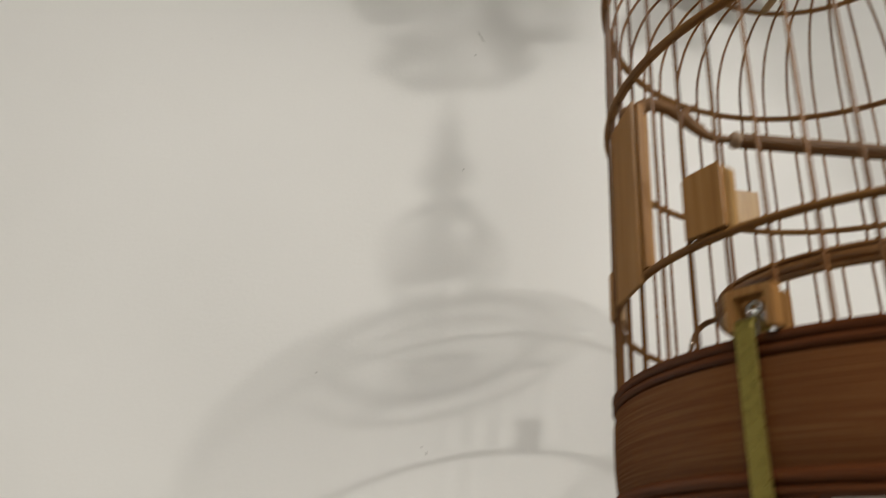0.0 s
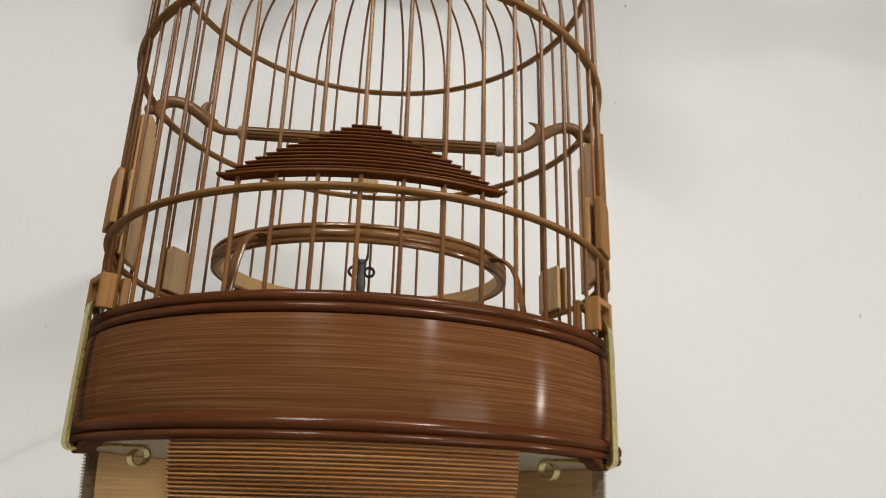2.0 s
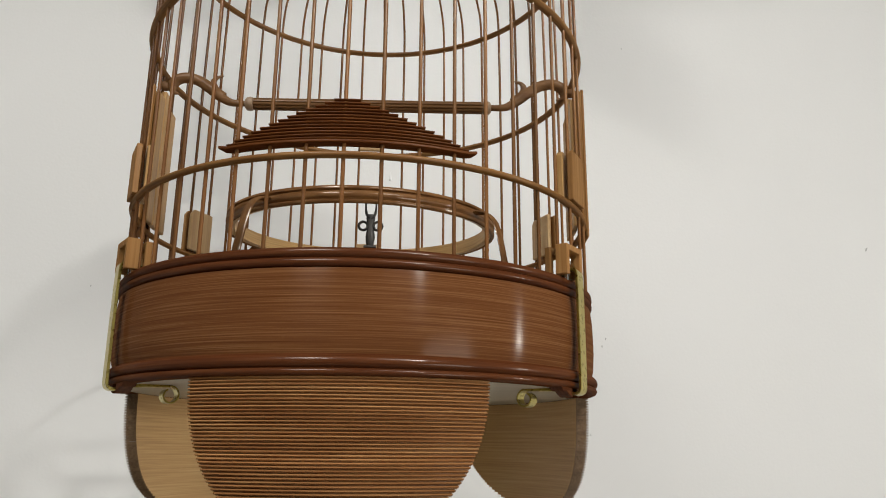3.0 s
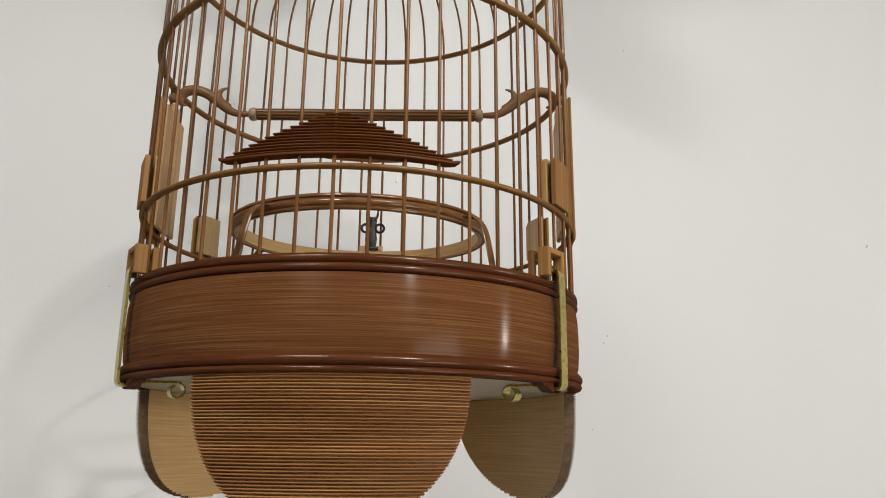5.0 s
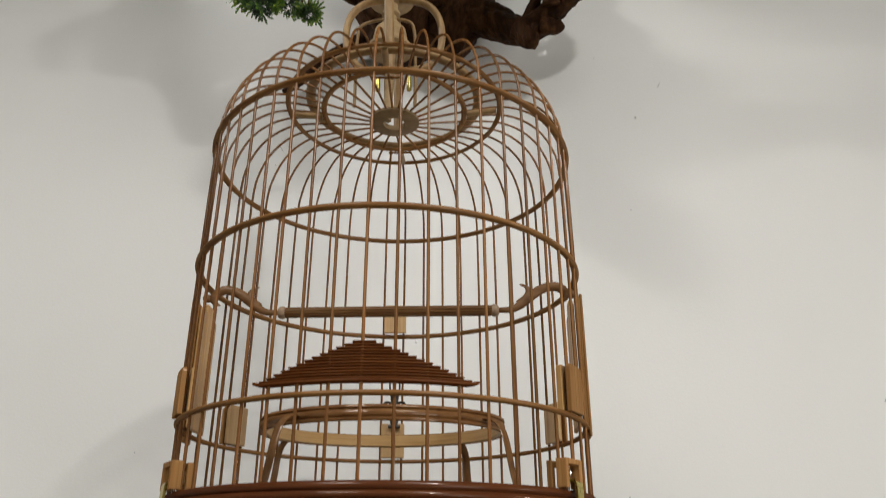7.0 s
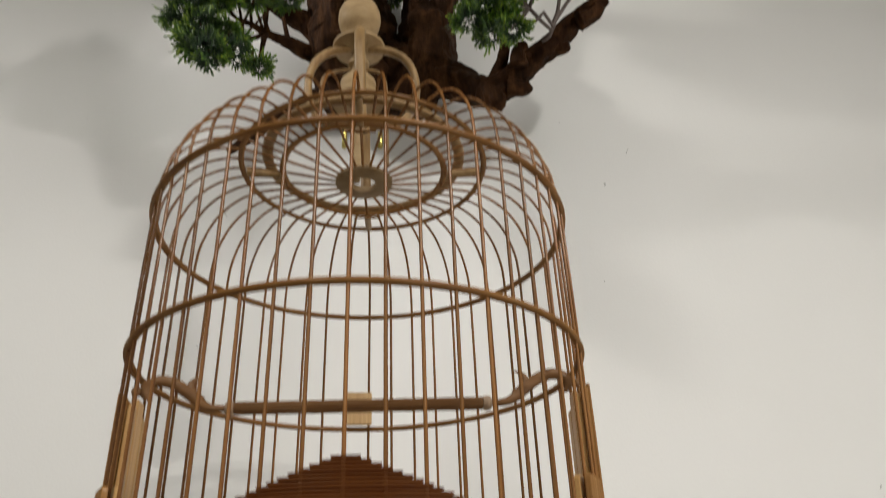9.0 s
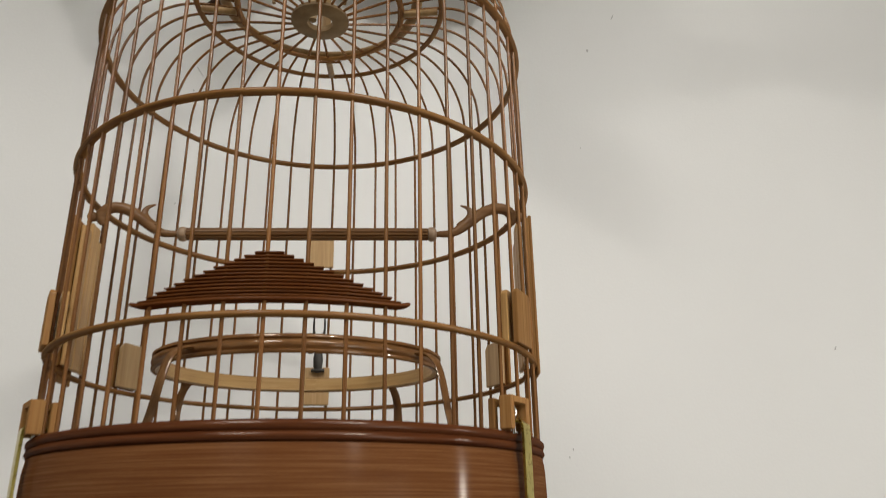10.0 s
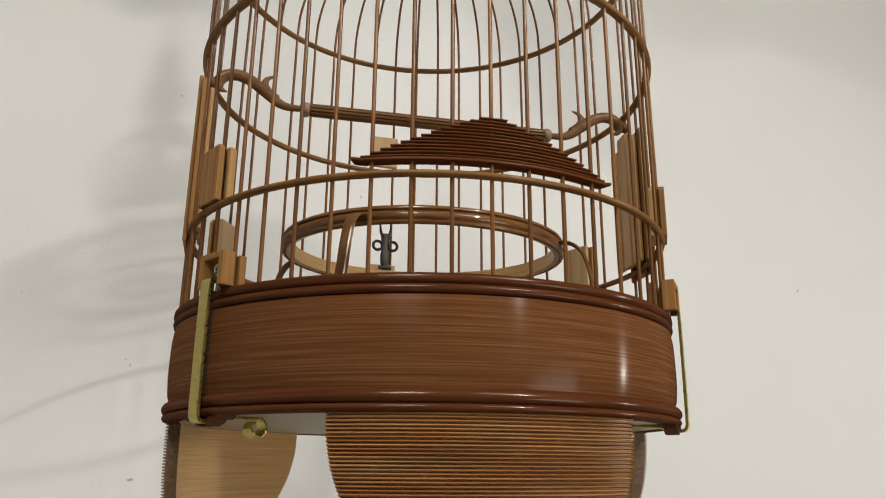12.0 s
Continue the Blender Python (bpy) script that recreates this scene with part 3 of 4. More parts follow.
def crown():
    """Four bent arms over the dome, the turned finial that they carry, and the brass hook."""
    cx = -0.004
    arms = [(0.0435, 0.4545), (0.0455, 0.4800), (0.0485, 0.5050), (0.0500, 0.5300), (0.0480, 0.5500), (0.0415, 0.5660), (0.0310, 0.5765), (0.0180, 0.5820), (0.0060, 0.5835)]
    side_arms = [(0.0060, 0.4935), (0.0220, 0.4945), (0.0340, 0.4985), (0.0425, 0.5085), (0.0475, 0.5220), (0.0492, 0.5390), (0.0470, 0.5560), (0.0405, 0.5700), (0.0300, 0.5785), (0.0170, 0.5822), (0.0060, 0.5832)]
    for a in (0, 90, 180, 270):
        pts = curve_points([on(a, r, z) + Vector((cx * (z - 0.43) / 0.15, 0, 0)) for r, z in (side_arms if a in (90, 270) else arms)], 4)
        link_mesh("arm", tube("arm", pts, 0.0047, 12, 0.76, up=on(a, 1, 0)), ARM, cage, "bent pale bamboo arm" if a == 0 else "")
        link_mesh("dowel", tube("dowel", [on(a, 0.0700, 0.4420), on(a, 0.0985, 0.4455)], 0.0030, 10), ARM, cage, "short wooden dowel under the dome" if a == 0 else "")
        t = on(a + 90, 1, 0)
        link_mesh("peg", tube("peg", [on(a, 0.066, 0.4385) - t * 0.012, on(a, 0.066, 0.4385) + t * 0.012], 0.0011, 8), BAR, cage)
    link_mesh("crown_ring", lathe("crown_ring", crown_prof, 96, sharp=80), ARM, cage, "thick pale bamboo ring on top of the dome")
    thin = [(-0.0405, 0.455), (-0.0410, 0.500), (-0.0408, 0.538), (-0.0365, 0.5550), (-0.0120, 0.5620), (0.0115, 0.5585), (0.0175, 0.5460), (0.0190, 0.520), (0.0195, 0.455)]
    link_mesh("thin_arch", tube("thin_arch", curve_points([(x, 0.004, z) for x, z in thin], 4), 0.0017, 8), ARM, cage, "thin bent bamboo arch")
    prof = [(0.002, 0.4380), (0.0034, 0.4380), (0.0040, 0.4560), (0.0050, 0.4800), (0.0050, 0.5160), (0.0075, 0.5180), (0.0230, 0.5210), (0.0235, 0.5235), (0.0180, 0.5265), (0.0172, 0.5300), (0.0175, 0.5370), (0.0158, 0.5460), (0.0105, 0.5530), (0.0065, 0.5585),
            (0.0060, 0.5640), (0.0095, 0.5660), (0.0098, 0.5690), (0.0065, 0.5720), (0.0070, 0.5790), (0.0090, 0.5800), (0.0240, 0.5860), (0.0245, 0.5885), (0.0225, 0.5905), (0.0120, 0.5960), (0.0085, 0.5985), (0.0100, 0.6010), (0.0105, 0.6030),
            (0.0150, 0.6075), (0.0190, 0.6140), (0.0205, 0.6225), (0.0200, 0.6300), (0.0175, 0.6375), (0.0125, 0.6430), (0.0098, 0.6450), (0.0112, 0.6480), (0.0116, 0.6520), (0.0102, 0.6550), (0.0110, 0.6570), (0.0108, 0.6610),
            (0.0078, 0.6640), (0.0070, 0.6690), (0.0082, 0.6720), (0.0092, 0.6760), (0.0090, 0.6795), (0.0070, 0.6810), (0.001, 0.6812)]
    link_mesh("finial", solid("finial", prof, 40, (cx - 0.003, 0.004), 40), TURNED, cage, "turned pale wooden finial with ball and flange")
    for s in (-1, 1):
        link_mesh("pin", solid("pin", [(0.0018, 0.4700), (0.0024, 0.4710), (0.0024, 0.4800), (0.0020, 0.4860)], 12, (s * 0.0155 - 0.002, 0.0)), BRASS, cage, "small brass pin")
    hook = [(0, 0.678), (0, 0.700), (0, 0.722), (0.004, 0.738), (0.012, 0.752), (0.014, 0.768), (0.004, 0.782), (-0.008, 0.782), (-0.013, 0.772)]
    link_mesh("hook", tube("hook", curve_points([(cx - 0.003, 0.004 + y, z) for y, z in hook], 5), 0.0042, 10, 0.55, up=(0, 1, 0)), BRASS, cage, "flat polished brass hanging hook")


crown()

# ---- the wire from which the cage hangs ----
cord = thing("hanging_wire", (-0.007, 0.009, CEIL_Z), "thin steel wire from the ceiling to the cage hook", "wire")
link_mesh("wire", tube("wire", curve_points([(-0.007, 0.010, CEIL_Z), (-0.007, 0.010, 1.1), (-0.007, 0.010, 0.80), (-0.007, 0.004, 0.776), (-0.007, 0.010, 0.7715), (-0.007, 0.016, 0.7760)], 4), 0.0005, 6), IRON, cord)


# ---- the perch ----
def perch():
    ob = thing("perch", (0, -0.002, 0.236), "dark wooden perch with reeded bar and carved curling ends", "perch")
    sides = 40
    verts, faces = [], []
    xs = [-0.0885, -0.0875, -0.045, 0.0, 0.045, 0.0875, 0.0885]
    for i, x in enumerate(xs):
        for s in range(sides):
            a = 2 * math.pi * s / sides
            r = 0.0048 - (0.0013 if s % 4 == 0 else 0.0 if s % 4 == 2 else 0.00012)
            if i in (0, len(xs) - 1):
                r *= 0.86
            verts.append(Vector((x, -0.002 + r * math.cos(a), 0.2408 + r * math.sin(a))))
    for i in range(len(xs) - 1):
        for s in range(sides):
            faces.append((i * sides + s, i * sides + (s + 1) % sides, (i + 1) * sides + (s + 1) % sides, (i + 1) * sides + s))
    faces += [tuple(range(sides)), tuple((len(xs) - 1) * sides + s for s in range(sides))]
    link_mesh("bar", mesh_of("perch_bar", verts, faces, True, 25), PERCH, ob, "reeded dark wooden bar")
    for s in (-1, 1):
        prof = [(0.0030, 0.0), (0.0050, 0.0010), (0.0056, 0.0032), (0.0050, 0.0056), (0.0036, 0.0068), (0.0026, 0.0070)]
        v = [Vector((s * (0.0878 + h), -0.002 + r * math.cos(k * math.pi / 10), 0.2408 + r * math.sin(k * math.pi / 10))) for r, h in prof for k in range(20)]
        f = [(p * 20 + k, p * 20 + (k + 1) % 20, (p + 1) * 20 + (k + 1) % 20, (p + 1) * 20 + k) for p in range(5) for k in range(20)]
        f += [tuple(range(20)), tuple(100 + k for k in range(20))]
        link_mesh("knob", mesh_of("knob", v, f), KNOB, ob, "pale bone-coloured knob")
        main = curve_points([(s * x, -0.002, z) for x, z in ((0.0940, 0.2410), (0.1050, 0.2415), (0.1130, 0.2455), (0.1215, 0.2525), (0.1310, 0.2590), (0.1400, 0.2618), (0.1475, 0.2605), (0.1518, 0.2555), (0.1505, 0.2500), (0.1460, 0.2482))], 5)
        n = len(main)
        radii = [0.0022 + 0.0021 * min(1, i / 14) if i < n - 10 else 0.0043 * max(0.2, (n - i) / 11) for i in range(n)]
        spur = curve_points([(s * x, -0.002, z) for x, z in ((0.1120, 0.2462), (0.1180, 0.2512), (0.1207, 0.2568), (0.1188, 0.2618), (0.1130, 0.2642))], 4)
        sr = [0.0034 * (1 - (i / (len(spur) - 1)) ** 1.8) + 0.0004 for i in range(len(spur))]
        link_mesh("carved_end", joined("carved_end", [tube_data(main, radii, 10, 0.85, up=(0, 1, 0)), tube_data(spur, sr, 8, 0.8, up=(0, 1, 0))], 60), PERCH_END, ob, "carved curling end with a leaf-shaped spur")
        link_mesh("end_ball", solid("end_ball", [(0.001, 0.2510), (0.0034, 0.2520), (0.0042, 0.2545), (0.0034, 0.2570), (0.001, 0.2580)], 12, (s * 0.1575, -0.002)), PERCH_END, ob)

    ob.location += Vector((0, -0.007, -0.002))  # it hangs a little forward of the axis


perch()


# ---- the guard ring on the cage floor ----
def guard_ring():
    ob = thing("guard_ring", (0, 0, 0.0245), "low bamboo ring stand with glossy brown outside, on the cage floor", "ring stand")
    tilt = Matrix.Translation((0, 0, 0.1415)) @ pose(0, 0, 0, 2.6) @ Matrix.Translation((0, 0, -0.1415))
    outer = [(0.0960, 0.1358), (0.0978, 0.1356), (0.0988, 0.1364), (0.0988, 0.1376), (0.0974, 0.1383), (0.0975, 0.1388), (0.0986, 0.1394), (0.0990, 0.1412), (0.0986, 0.1432),
             (0.0975, 0.1438), (0.0974, 0.1444), (0.0986, 0.1450), (0.0986, 0.1464), (0.0974, 0.1472), (0.0960, 0.1470)]
    inner = [(0.0925, 0.1368), (0.0959, 0.1361), (0.0959, 0.1466), (0.0925, 0.1462)]
    o = link_mesh("outer_band", lathe("outer_band", outer, 96, sharp=60), SLAT_GLOSS, ob, "glossy brown moulded outer band")
    i = link_mesh("inner_band", lathe("inner_band", inner, 96), LINING, ob, "pale inner band")
    for m in (o, i):
        m.matrix_basis = Matrix.Translation((-0.002, 0, 0)) @ tilt
    for foot in (-33.2, 55.5, 145.0, -121.0):
        pts = [on(foot, r, z - (0.0045 * math.cos(radians(foot)) if z > 0.121 else 0)) + Vector((-0.002, 0, 0))
               for r, z in ((0.0972, 0.1412), (0.1030, 0.1408), (0.1088, 0.1382), (0.1138, 0.1325), (0.1168, 0.1240), (0.1188, 0.1120), (0.1214, 0.0990), (0.1255, 0.0840), (0.1275, 0.0700), (0.1275, 0.0250))]
        link_mesh("leg", tube("leg", curve_points(pts, 5), 0.0039, 10, 0.32), RING_LEG, ob, "bent flat bamboo leg")


SLAT_GLOSS = grain_material("ring_lacquer", (0.130, 0.055, 0.018), (0.20, 0.092, 0.032), (0.28, 0.142, 0.054), None, 0.22, 0.0, 0.0, 0.02, (5.0, 500), blotch=0.1, gloss=(0.06, 0.12))
RING_LEG = grain_material("ring_leg_lacquer", (0.120, 0.052, 0.018), (0.17, 0.080, 0.029), (0.23, 0.118, 0.046), (260, 260, 30), 0.26, 0.0, 0.1, 0.03, blotch=0.1, gloss=(0.05, 0.15))
guard_ring()


# ---- the artificial bonsai on the wall ----
def bonsai():
    ob = thing("bonsai_tree", (0.0, 0.40, 0.80), "artificial bonsai with gnarled trunk and green plastic foliage, on wall", "bonsai")

    def limb(pts, radii, per=8, sides=14, wobble=0.32):
        line = curve_points(pts, per * 2)
        n = len(line)
        rr = []
        for i in range(n):
            u = i / (n - 1) * (len(radii) - 1)
            k = min(int(u), len(radii) - 2)
            rr.append(radii[k] + (radii[k + 1] - radii[k]) * (u - k))
        return tube_data(line, [r * 0.94 for r in rr], sides * 2, 0.9, wobble)

    trunk = [
        limb([(-0.018, 0.36, 0.784), (-0.038, 0.34, 0.865), (-0.052, 0.33, 0.935), (-0.067, 0.32, 1.02), (-0.086, 0.32, 1.136), (-0.129, 0.33, 1.275)], [0.050, 0.062, 0.056, 0.050, 0.040, 0.022], 10, 20),
        limb([(0.032, 0.36, 0.80), (0.072, 0.34, 0.870), (0.074, 0.335, 0.930), (0.062, 0.335, 0.980), (0.056, 0.335, 1.02), (0.054, 0.33, 1.10)], [0.045, 0.047, 0.046, 0.026, 0.0145, 0.010], 10, 24),
        limb([(0.078, 0.34, 0.915), (0.094, 0.335, 0.970), (0.112, 0.335, 1.010), (0.128, 0.33, 1.052), (0.163, 0.33, 1.126)], [0.034, 0.025, 0.021, 0.018, 0.012], 8, 14),
        limb([(-0.073, 0.37, 0.850), (0.015, 0.345, 0.862), (0.082, 0.34, 0.850), (0.141, 0.33, 0.818)], [0.026, 0.050, 0.036, 0.022], 10, 20),
        limb([(-0.022, 0.37, 1.050), (-0.013, 0.362, 0.997), (-0.008, 0.357, 0.920), (-0.007, 0.360, 0.838)], [0.018, 0.038, 0.042, 0.034], 10, 20),
        limb([(0.021, 0.34, 0.846), (0.072, 0.335, 0.838), (0.122, 0.32, 0.812), (0.160, 0.30, 0.785), (0.189, 0.29, 0.797), (0.220, 0.27, 0.817), (0.251, 0.25, 0.831), (0.283, 0.23, 0.856), (0.320, 0.205, 0.871)], [0.030, 0.026, 0.025, 0.024, 0.021, 0.018, 0.016, 0.0136, 0.008], 8, 16),
        limb([(0.159, 0.295, 0.779), (0.167, 0.29, 0.76), (0.171, 0.285, 0.747)], [0.022, 0.016, 0.009], 5, 12),
        limb([(0.189, 0.29, 0.784), (0.208, 0.285, 0.778), (0.217, 0.28, 0.781)], [0.018, 0.012, 0.006], 5, 12),
        limb([(0.246, 0.255, 0.832), (0.261, 0.25, 0.822), (0.270, 0.245, 0.821)], [0.017, 0.011, 0.006], 5, 12),
        limb([(0.199, 0.26, 0.797), (0.199, 0.255, 0.818), (0.209, 0.253, 0.83)], [0.015, 0.010, 0.007], 5, 12),
        limb([(0.280, 0.218, 0.839), (0.302, 0.215, 0.85), (0.311, 0.21, 0.863)], [0.014, 0.010, 0.007], 5, 12),
        limb([(0.164, 0.295, 0.796), (0.178, 0.265, 0.815), (0.178, 0.225, 0.821)], [0.010, 0.008, 0.006], 5, 10),
        limb([(-0.060, 0.345, 0.880), (-0.104, 0.33, 0.881), (-0.128, 0.315, 0.885), (-0.147, 0.30, 0.882), (-0.164, 0.29, 0.884), (-0.180, 0.275, 0.884), (-0.197, 0.26, 0.880)], [0.019, 0.0135, 0.0100, 0.0072, 0.0054, 0.0043, 0.003], 6, 10),
        limb([(-0.065, 0.345, 0.915), (-0.081, 0.34, 0.923), (-0.116, 0.33, 0.945), (-0.153, 0.31, 0.956), (-0.176, 0.29, 0.962), (-0.191, 0.27, 0.974)], [0.030, 0.024, 0.018, 0.0125, 0.0095, 0.007], 6, 12),
        limb([(-0.162, 0.291, 0.883), (-0.158, 0.265, 0.845), (-0.155, 0.245, 0.805), (-0.154, 0.235, 0.786)], [0.0048, 0.0040, 0.0032, 0.002], 6, 8),
        limb([(-0.164, 0.290, 0.884), (-0.168, 0.265, 0.850), (-0.183, 0.25, 0.835), (-0.204, 0.24, 0.836)], [0.0048, 0.0040, 0.0034, 0.002], 6, 8),
        limb([(-0.132, 0.312, 0.886), (-0.137, 0.305, 0.907), (-0.141, 0.300, 0.927)], [0.0040, 0.0032, 0.0026], 6, 8),
        limb([(-0.158, 0.292, 0.884), (-0.163, 0.28, 0.900), (-0.161, 0.275, 0.914)], [0.0036, 0.0030, 0.0024], 6, 8),
        # two unseen limbs, added to carry the shading clumps
        limb([(-0.070, 0.32, 1.080), (-0.090, 0.22, 1.090), (-0.120, 0.12, 1.050), (-0.150, 0.05, 0.980)], [0.018, 0.014, 0.010, 0.006], 6, 10),
        limb([(0.012, 0.33, 1.060), (0.042, 0.22, 1.080), (0.082, 0.10, 1.040), (0.092, 0.00, 0.960), (0.082, -0.07, 0.870)], [0.022, 0.018, 0.014, 0.010, 0.006], 6, 10),
        limb([(-0.060, 0.365, 0.845), (-0.114, 0.375, 0.818), (-0.153, 0.383, 0.802), (-0.180, 0.386, 0.776), (-0.222, 0.388, 0.741)], [0.020, 0.0140, 0.0105, 0.009, 0.0055], 6, 10, 0.2),
    ]
    link_mesh("trunk", joined("trunk", trunk, 180), BARK, ob, "gnarled dark brown trunk with knobbly branches")
    rnd = random.Random(7)
    twigs = [
        [(0.149, 0.185, 0.814), (0.169, 0.19, 0.822), (0.186, 0.19, 0.826), (0.193, 0.19, 0.812), (0.212, 0.19, 0.810), (0.225, 0.19, 0.827), (0.238, 0.205, 0.820)],
        [(0.172, 0.19, 0.873), (0.181, 0.19, 0.852), (0.206, 0.19, 0.835), (0.221, 0.195, 0.817), (0.238, 0.21, 0.815)],
        [(0.234, 0.195, 0.900), (0.254, 0.195, 0.877), (0.246, 0.195, 0.835), (0.239, 0.21, 0.822)],
        [(0.313, 0.20, 0.911), (0.278, 0.20, 0.882), (0.256, 0.20, 0.846), (0.241, 0.21, 0.824)],
        [(0.268, 0.20, 0.866), (0.272, 0.195, 0.895), (0.284, 0.19, 0.915)],
        [(0.045, 0.33, 1.003), (0.020, 0.34, 1.045), (0.000, 0.36, 1.045)],
        [(0.243, 0.21, 0.827), (0.238, 0.225, 0.818), (0.232, 0.245, 0.826)],
    ]
    for pts in twigs:
        link_mesh("twig", tube("twig", pts, [0.0030 - 0.0008 * i / (len(pts) - 1) for i in range(len(pts))], 8, 1.0, 0.15), TWIG, ob)

    def spray(verts, faces, base, way, size):
        """A flat fan of branchlets, each a row of three small rounded scales."""
        way = way.normalized()
        side = way.cross(Vector((rnd.uniform(-1, 1), rnd.uniform(-1, 1), rnd.uniform(-1, 1)))).normalized()
        nor = way.cross(side)
        for k in range(7):
            a = radians(-66 + 22 * k + rnd.uniform(-7, 7))
            d = (way * math.cos(a) + side * math.sin(a) + nor * rnd.uniform(-0.22, 0.22)).normalized()
            across = d.cross(nor).normalized()
            ln = size * (1.0 - 0.35 * abs(k - 3) / 3) * rnd.uniform(0.8, 1.12)
            for q, (u0, u1, w) in enumerate(((0.18, 0.58, 0.085), (0.45, 0.82, 0.10), (0.70, 1.02, 0.085))):
                lift = nor * size * rnd.uniform(-0.05, 0.05)
                lean = across * size * rnd.uniform(-0.06, 0.06)
                p0, p1 = base + d * ln * u0, base + d * ln * u1 + lift + lean
                m, ww = p0 + (p1 - p0) * 0.55 + nor * size * 0.03, across * size * w
                b = len(verts)
                verts += [p0, m + ww, p1 + ww * 0.45, p1 - ww * 0.45, m - ww, m + nor * size * 0.035]
                faces += [(b, b + 1, b + 5), (b + 1, b + 2, b + 5), (b + 2, b + 3, b + 5), (b + 3, b + 4, b + 5), (b + 4, b, b + 5)]

    def clump(place, r, count, size=0.0150):
        verts, faces = [], []
        c = Vector(place)
        for _ in range(count):
            d = Vector((rnd.gauss(0, 1), rnd.gauss(0, 0.8), rnd.gauss(0, 0.8))).normalized()
            q = c + Vector((d.x, d.y * 0.7, d.z * 0.8)) * r * rnd.uniform(0.35, 0.95)
            way = d + Vector((rnd.uniform(-0.5, 0.5), rnd.uniform(-0.5, 0.2), rnd.uniform(-0.3, 0.6)))
            spray(verts, faces, q, way, size * rnd.uniform(0.75, 1.2))
        me = bpy.data.meshes.new("foliage")
        me.from_pydata(verts, [], faces)
        # lime grows outwards; inside, the clump's own shade is put into the colour
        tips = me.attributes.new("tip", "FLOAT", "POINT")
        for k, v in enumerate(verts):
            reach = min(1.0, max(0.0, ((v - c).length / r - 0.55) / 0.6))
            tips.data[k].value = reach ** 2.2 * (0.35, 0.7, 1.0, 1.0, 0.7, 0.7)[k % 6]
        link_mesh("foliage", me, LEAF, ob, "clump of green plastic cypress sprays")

    left = [(-0.236, 0.200, 0.868, 0.0267), (-0.248, 0.200, 0.827, 0.0278), (-0.225, 0.195, 0.805, 0.0233), (-0.210, 0.205, 0.855, 0.0154), (-0.210, 0.190, 0.755, 0.0223), (-0.225, 0.195, 0.777, 0.0223),
            (-0.182, 0.205, 0.769, 0.0199), (-0.152, 0.235, 0.770, 0.0110), (-0.193, 0.205, 0.881, 0.0300), (-0.162, 0.205, 0.860, 0.0121), (-0.119, 0.215, 0.870, 0.0094), (-0.194, 0.210, 0.806, 0.0144),
            (-0.166, 0.210, 0.890, 0.0231), (-0.128, 0.210, 0.908, 0.0211), (-0.178, 0.200, 0.937, 0.0333), (-0.128, 0.210, 0.939, 0.0264), (-0.227, 0.200, 0.918, 0.0300)]
    right = [(0.121, 0.155, 0.777, 0.0201), (0.142, 0.155, 0.799, 0.0231), (0.148, 0.16, 0.76, 0.0141), (0.174, 0.155, 0.762, 0.0146), (0.139, 0.155, 0.835, 0.0222), (0.174, 0.15, 0.841, 0.0231),
             (0.204, 0.155, 0.84, 0.0182), (0.166, 0.155, 0.802, 0.0141), (0.225, 0.165, 0.86, 0.0171), (0.308, 0.195, 0.894, 0.0121), (0.158, 0.155, 0.875, 0.0282), (0.208, 0.155, 0.891, 0.0282),
             (0.268, 0.155, 0.896, 0.0242), (0.021, 0.365, 1.043, 0.018), (-0.011, 0.185, 1.021, 0.0362), (0.085, 0.185, 1.013, 0.0362), (-0.079, 0.185, 1.056, 0.0362), (0.036, 0.185, 1.098, 0.0407)]
    # unseen clumps, added to throw shade on the wall and the trunk
    unseen_shade = [(-0.285, 0.020, 0.960, 0.052), (-0.205, 0.040, 0.935, 0.055), (-0.125, 0.050, 0.930, 0.055), (-0.045, 0.050, 0.945, 0.052), (-0.165, -0.010, 1.000, 0.060), (-0.240, 0.080, 1.000, 0.055),
             (0.035, -0.100, 0.800, 0.042), (0.085, -0.110, 0.815, 0.045), (0.060, -0.080, 0.865, 0.050), (0.130, -0.090, 0.860, 0.048), (0.100, -0.040, 0.930, 0.055), (0.190, -0.060, 0.930, 0.052), (0.150, 0.030, 0.990, 0.060), (0.060, 0.050, 1.010, 0.055)]
    nodes_left = [(-0.164, 0.290, 0.884), (-0.180, 0.275, 0.884), (-0.183, 0.250, 0.835), (-0.153, 0.310, 0.956), (-0.176, 0.290, 0.962), (-0.161, 0.275, 0.914), (-0.197, 0.260, 0.880)]
    nodes_right = [(0.199, 0.255, 0.818), (0.209, 0.253, 0.830), (0.178, 0.225, 0.821), (0.246, 0.198, 0.835), (0.254, 0.196, 0.877), (0.206, 0.192, 0.835)]
    for nodes, clumps, bark_or_twig in ((nodes_left, left, BARK), (nodes_right, right[:13], TWIG)):
        for x, y, z, r in clumps:
            end = Vector((x, y, z))
            start = min((Vector(q) for q in nodes), key=lambda q: (q - end).length * rnd.uniform(0.8, 1.25))
            way = end - start
            bends = [start + way * u + Vector((rnd.uniform(-0.10, 0.10), rnd.uniform(-0.05, 0.10), rnd.uniform(-0.10, 0.10))) * way.length for u in (0.35, 0.7)]
            line = curve_points([start, *bends, end], 4)
            link_mesh("twig", tube("twig", line, [0.0024 - 0.0014 * i / (len(line) - 1) for i in range(len(line))], 6, 1.0, 0.2), bark_or_twig, ob)
    for x, y, z, r in left + right + unseen_shade:
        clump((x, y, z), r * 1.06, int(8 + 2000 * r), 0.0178)
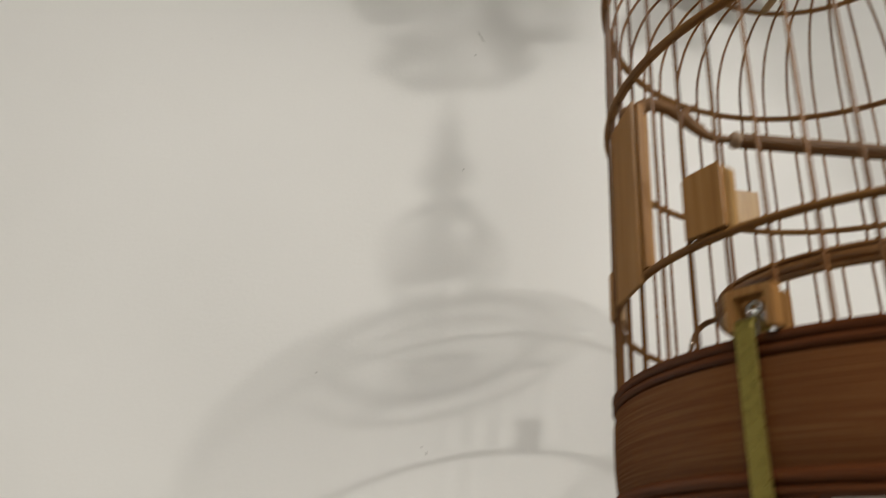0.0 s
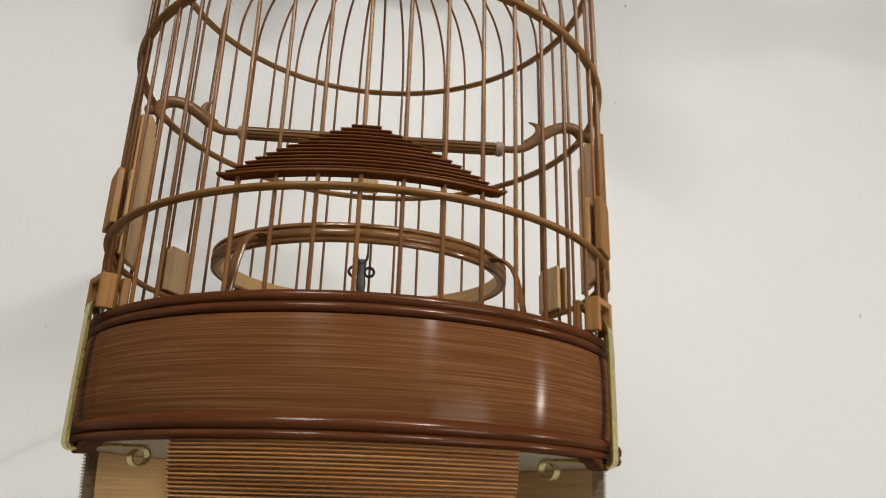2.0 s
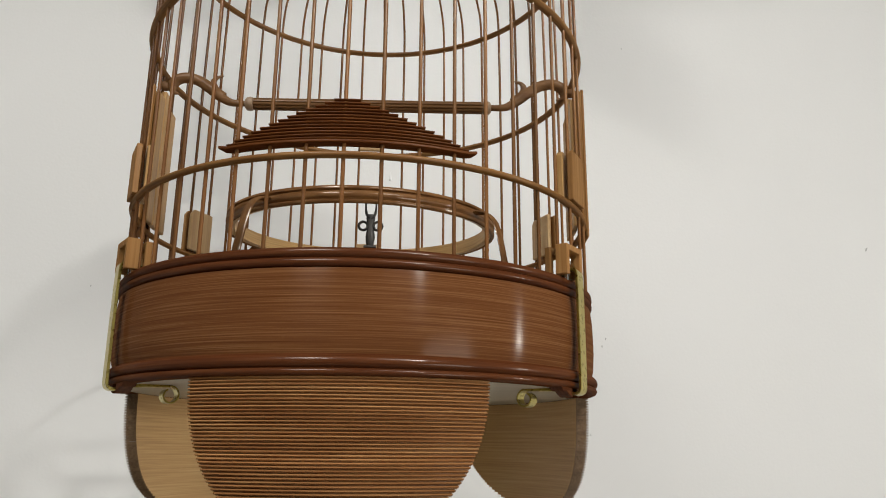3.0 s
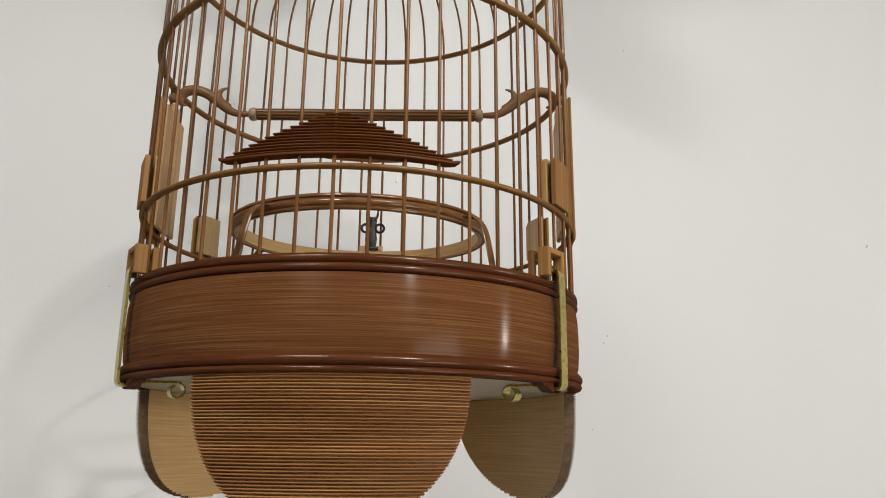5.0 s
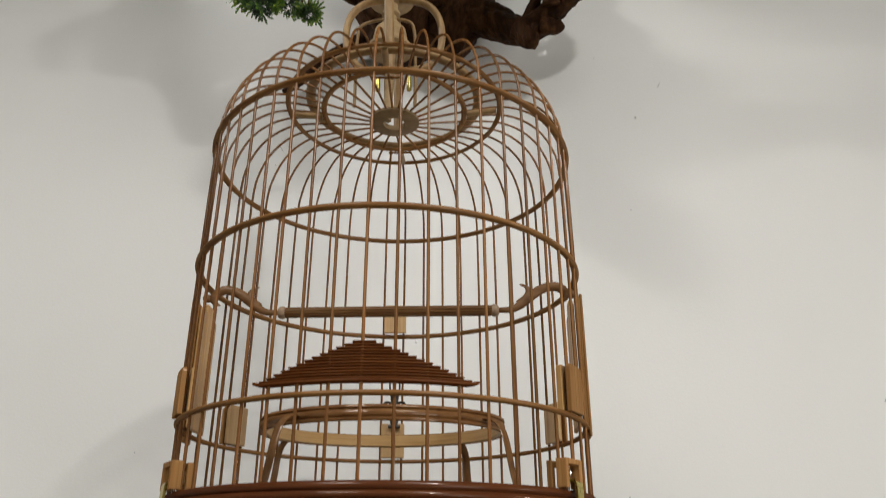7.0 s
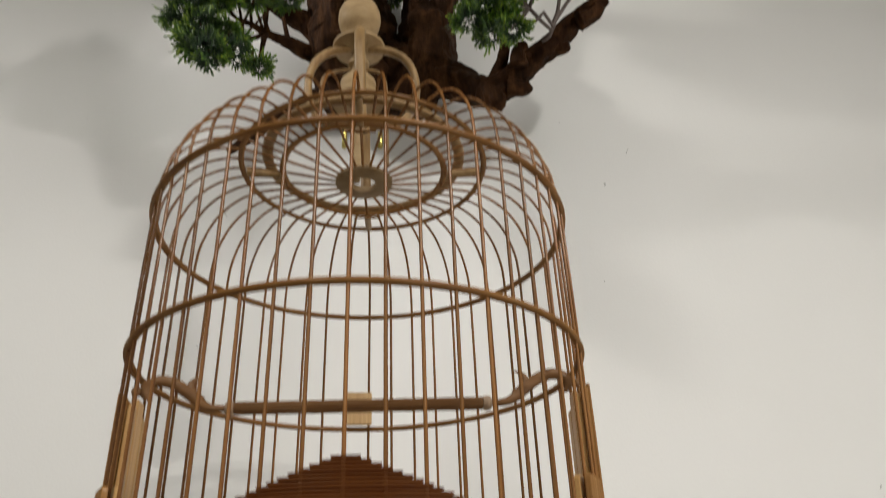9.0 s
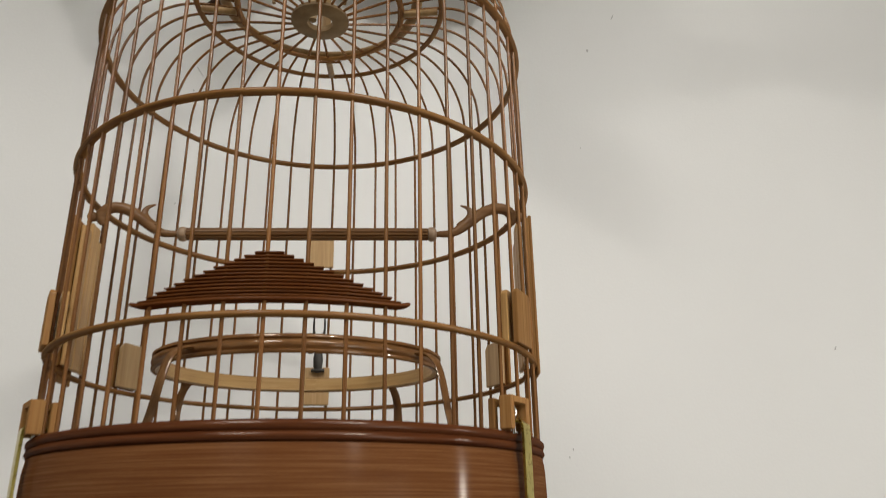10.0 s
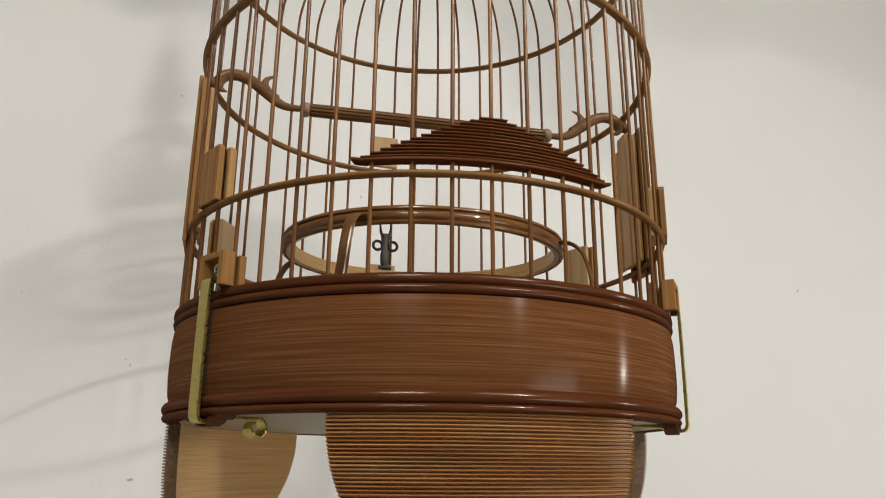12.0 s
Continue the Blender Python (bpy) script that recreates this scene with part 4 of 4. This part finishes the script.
    # unseen upper crown, added to keep light from above off trunk and wall
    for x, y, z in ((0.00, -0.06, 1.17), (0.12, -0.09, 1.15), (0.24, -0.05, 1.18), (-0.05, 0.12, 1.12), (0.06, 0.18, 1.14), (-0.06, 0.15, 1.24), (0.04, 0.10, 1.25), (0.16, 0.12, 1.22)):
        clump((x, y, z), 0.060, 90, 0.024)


bonsai()


# ---- small marks on the wall ----
def wall_marks():
    rnd = random.Random(3)
    for x, z, w, h, lean in ((0.2700, 0.1080, 0.0018, 0.0030, 0.0), (0.2750, 0.1175, 0.0015, 0.0030, -0.3), (0.2510, -0.0010, 0.0014, 0.0022, 0.0), (0.6270, 0.2400, 0.0016, 0.0050, -0.5),
                             (0.3170, 0.5280, 0.0014, 0.0018, 0.0), (0.3400, 0.6900, 0.0026, 0.0046, 0.0), (0.3830, 0.7500, 0.0012, 0.0100, -0.45), (0.2830, 0.8050, 0.0015, 0.0015, 0.0),
                             (-0.2430, -0.0220, 0.0070, 0.0026, 0.1), (-0.2570, 0.1015, 0.0014, 0.0040, 0.0), (-0.3800, 0.1780, 0.0016, 0.0018, 0.0), (-0.2620, 0.1080, 0.0014, 0.0018, 0.0),
                             (-0.2350, 0.4410, 0.0020, 0.0026, 0.0), (-0.2215, 0.6465, 0.0012, 0.0200, 0.55), (-0.2270, 0.6150, 0.0030, 0.0022, 0.0), (-0.4910, 1.0700, 0.0016, 0.0060, -0.3)):
        bm = bmesh.new()
        pts = []
        for k in range(9):
            a = 2 * math.pi * k / 9
            j = rnd.uniform(0.35, 0.65)
            dx, dz = w * j * math.cos(a), h * j * math.sin(a)
            pts.append((x + dx * math.cos(lean) - dz * math.sin(lean), z + dz * math.cos(lean) + dx * math.sin(lean)))
        front = [bm.verts.new((px, WALL_Y - 0.0004, pz)) for px, pz in pts]
        back = [bm.verts.new((x + (px - x) * 1.2, WALL_Y + 0.0004, z + (pz - z) * 1.2)) for px, pz in pts]
        bm.faces.new(front)
        for k in range(9):
            bm.faces.new((front[k], front[(k + 1) % 9], back[(k + 1) % 9], back[k]))
        me = bpy.data.meshes.new("wall_mark")
        bm.to_mesh(me)
        bm.free()
        tagged(link_mesh("wall_mark", me, MARK), "small grey scuff mark on the white wall", "wall mark", "marks on the wall")


wall_marks()


def paint_drip():
    """A dried run of wall paint: a narrow neck that ends in a drop."""
    pts = [Vector((-0.0034, WALL_Y, z)) for z in (0.3370, 0.3350, 0.3325, 0.3300, 0.3282, 0.3268, 0.3256, 0.3250)]
    me = tube("paint_drip", pts, [0.0004, 0.0007, 0.0009, 0.0013, 0.0019, 0.0020, 0.0013, 0.0004], 12)
    tagged(link_mesh("paint_drip", me, WALL), "small dried drip of white wall paint", "paint drip")


paint_drip()
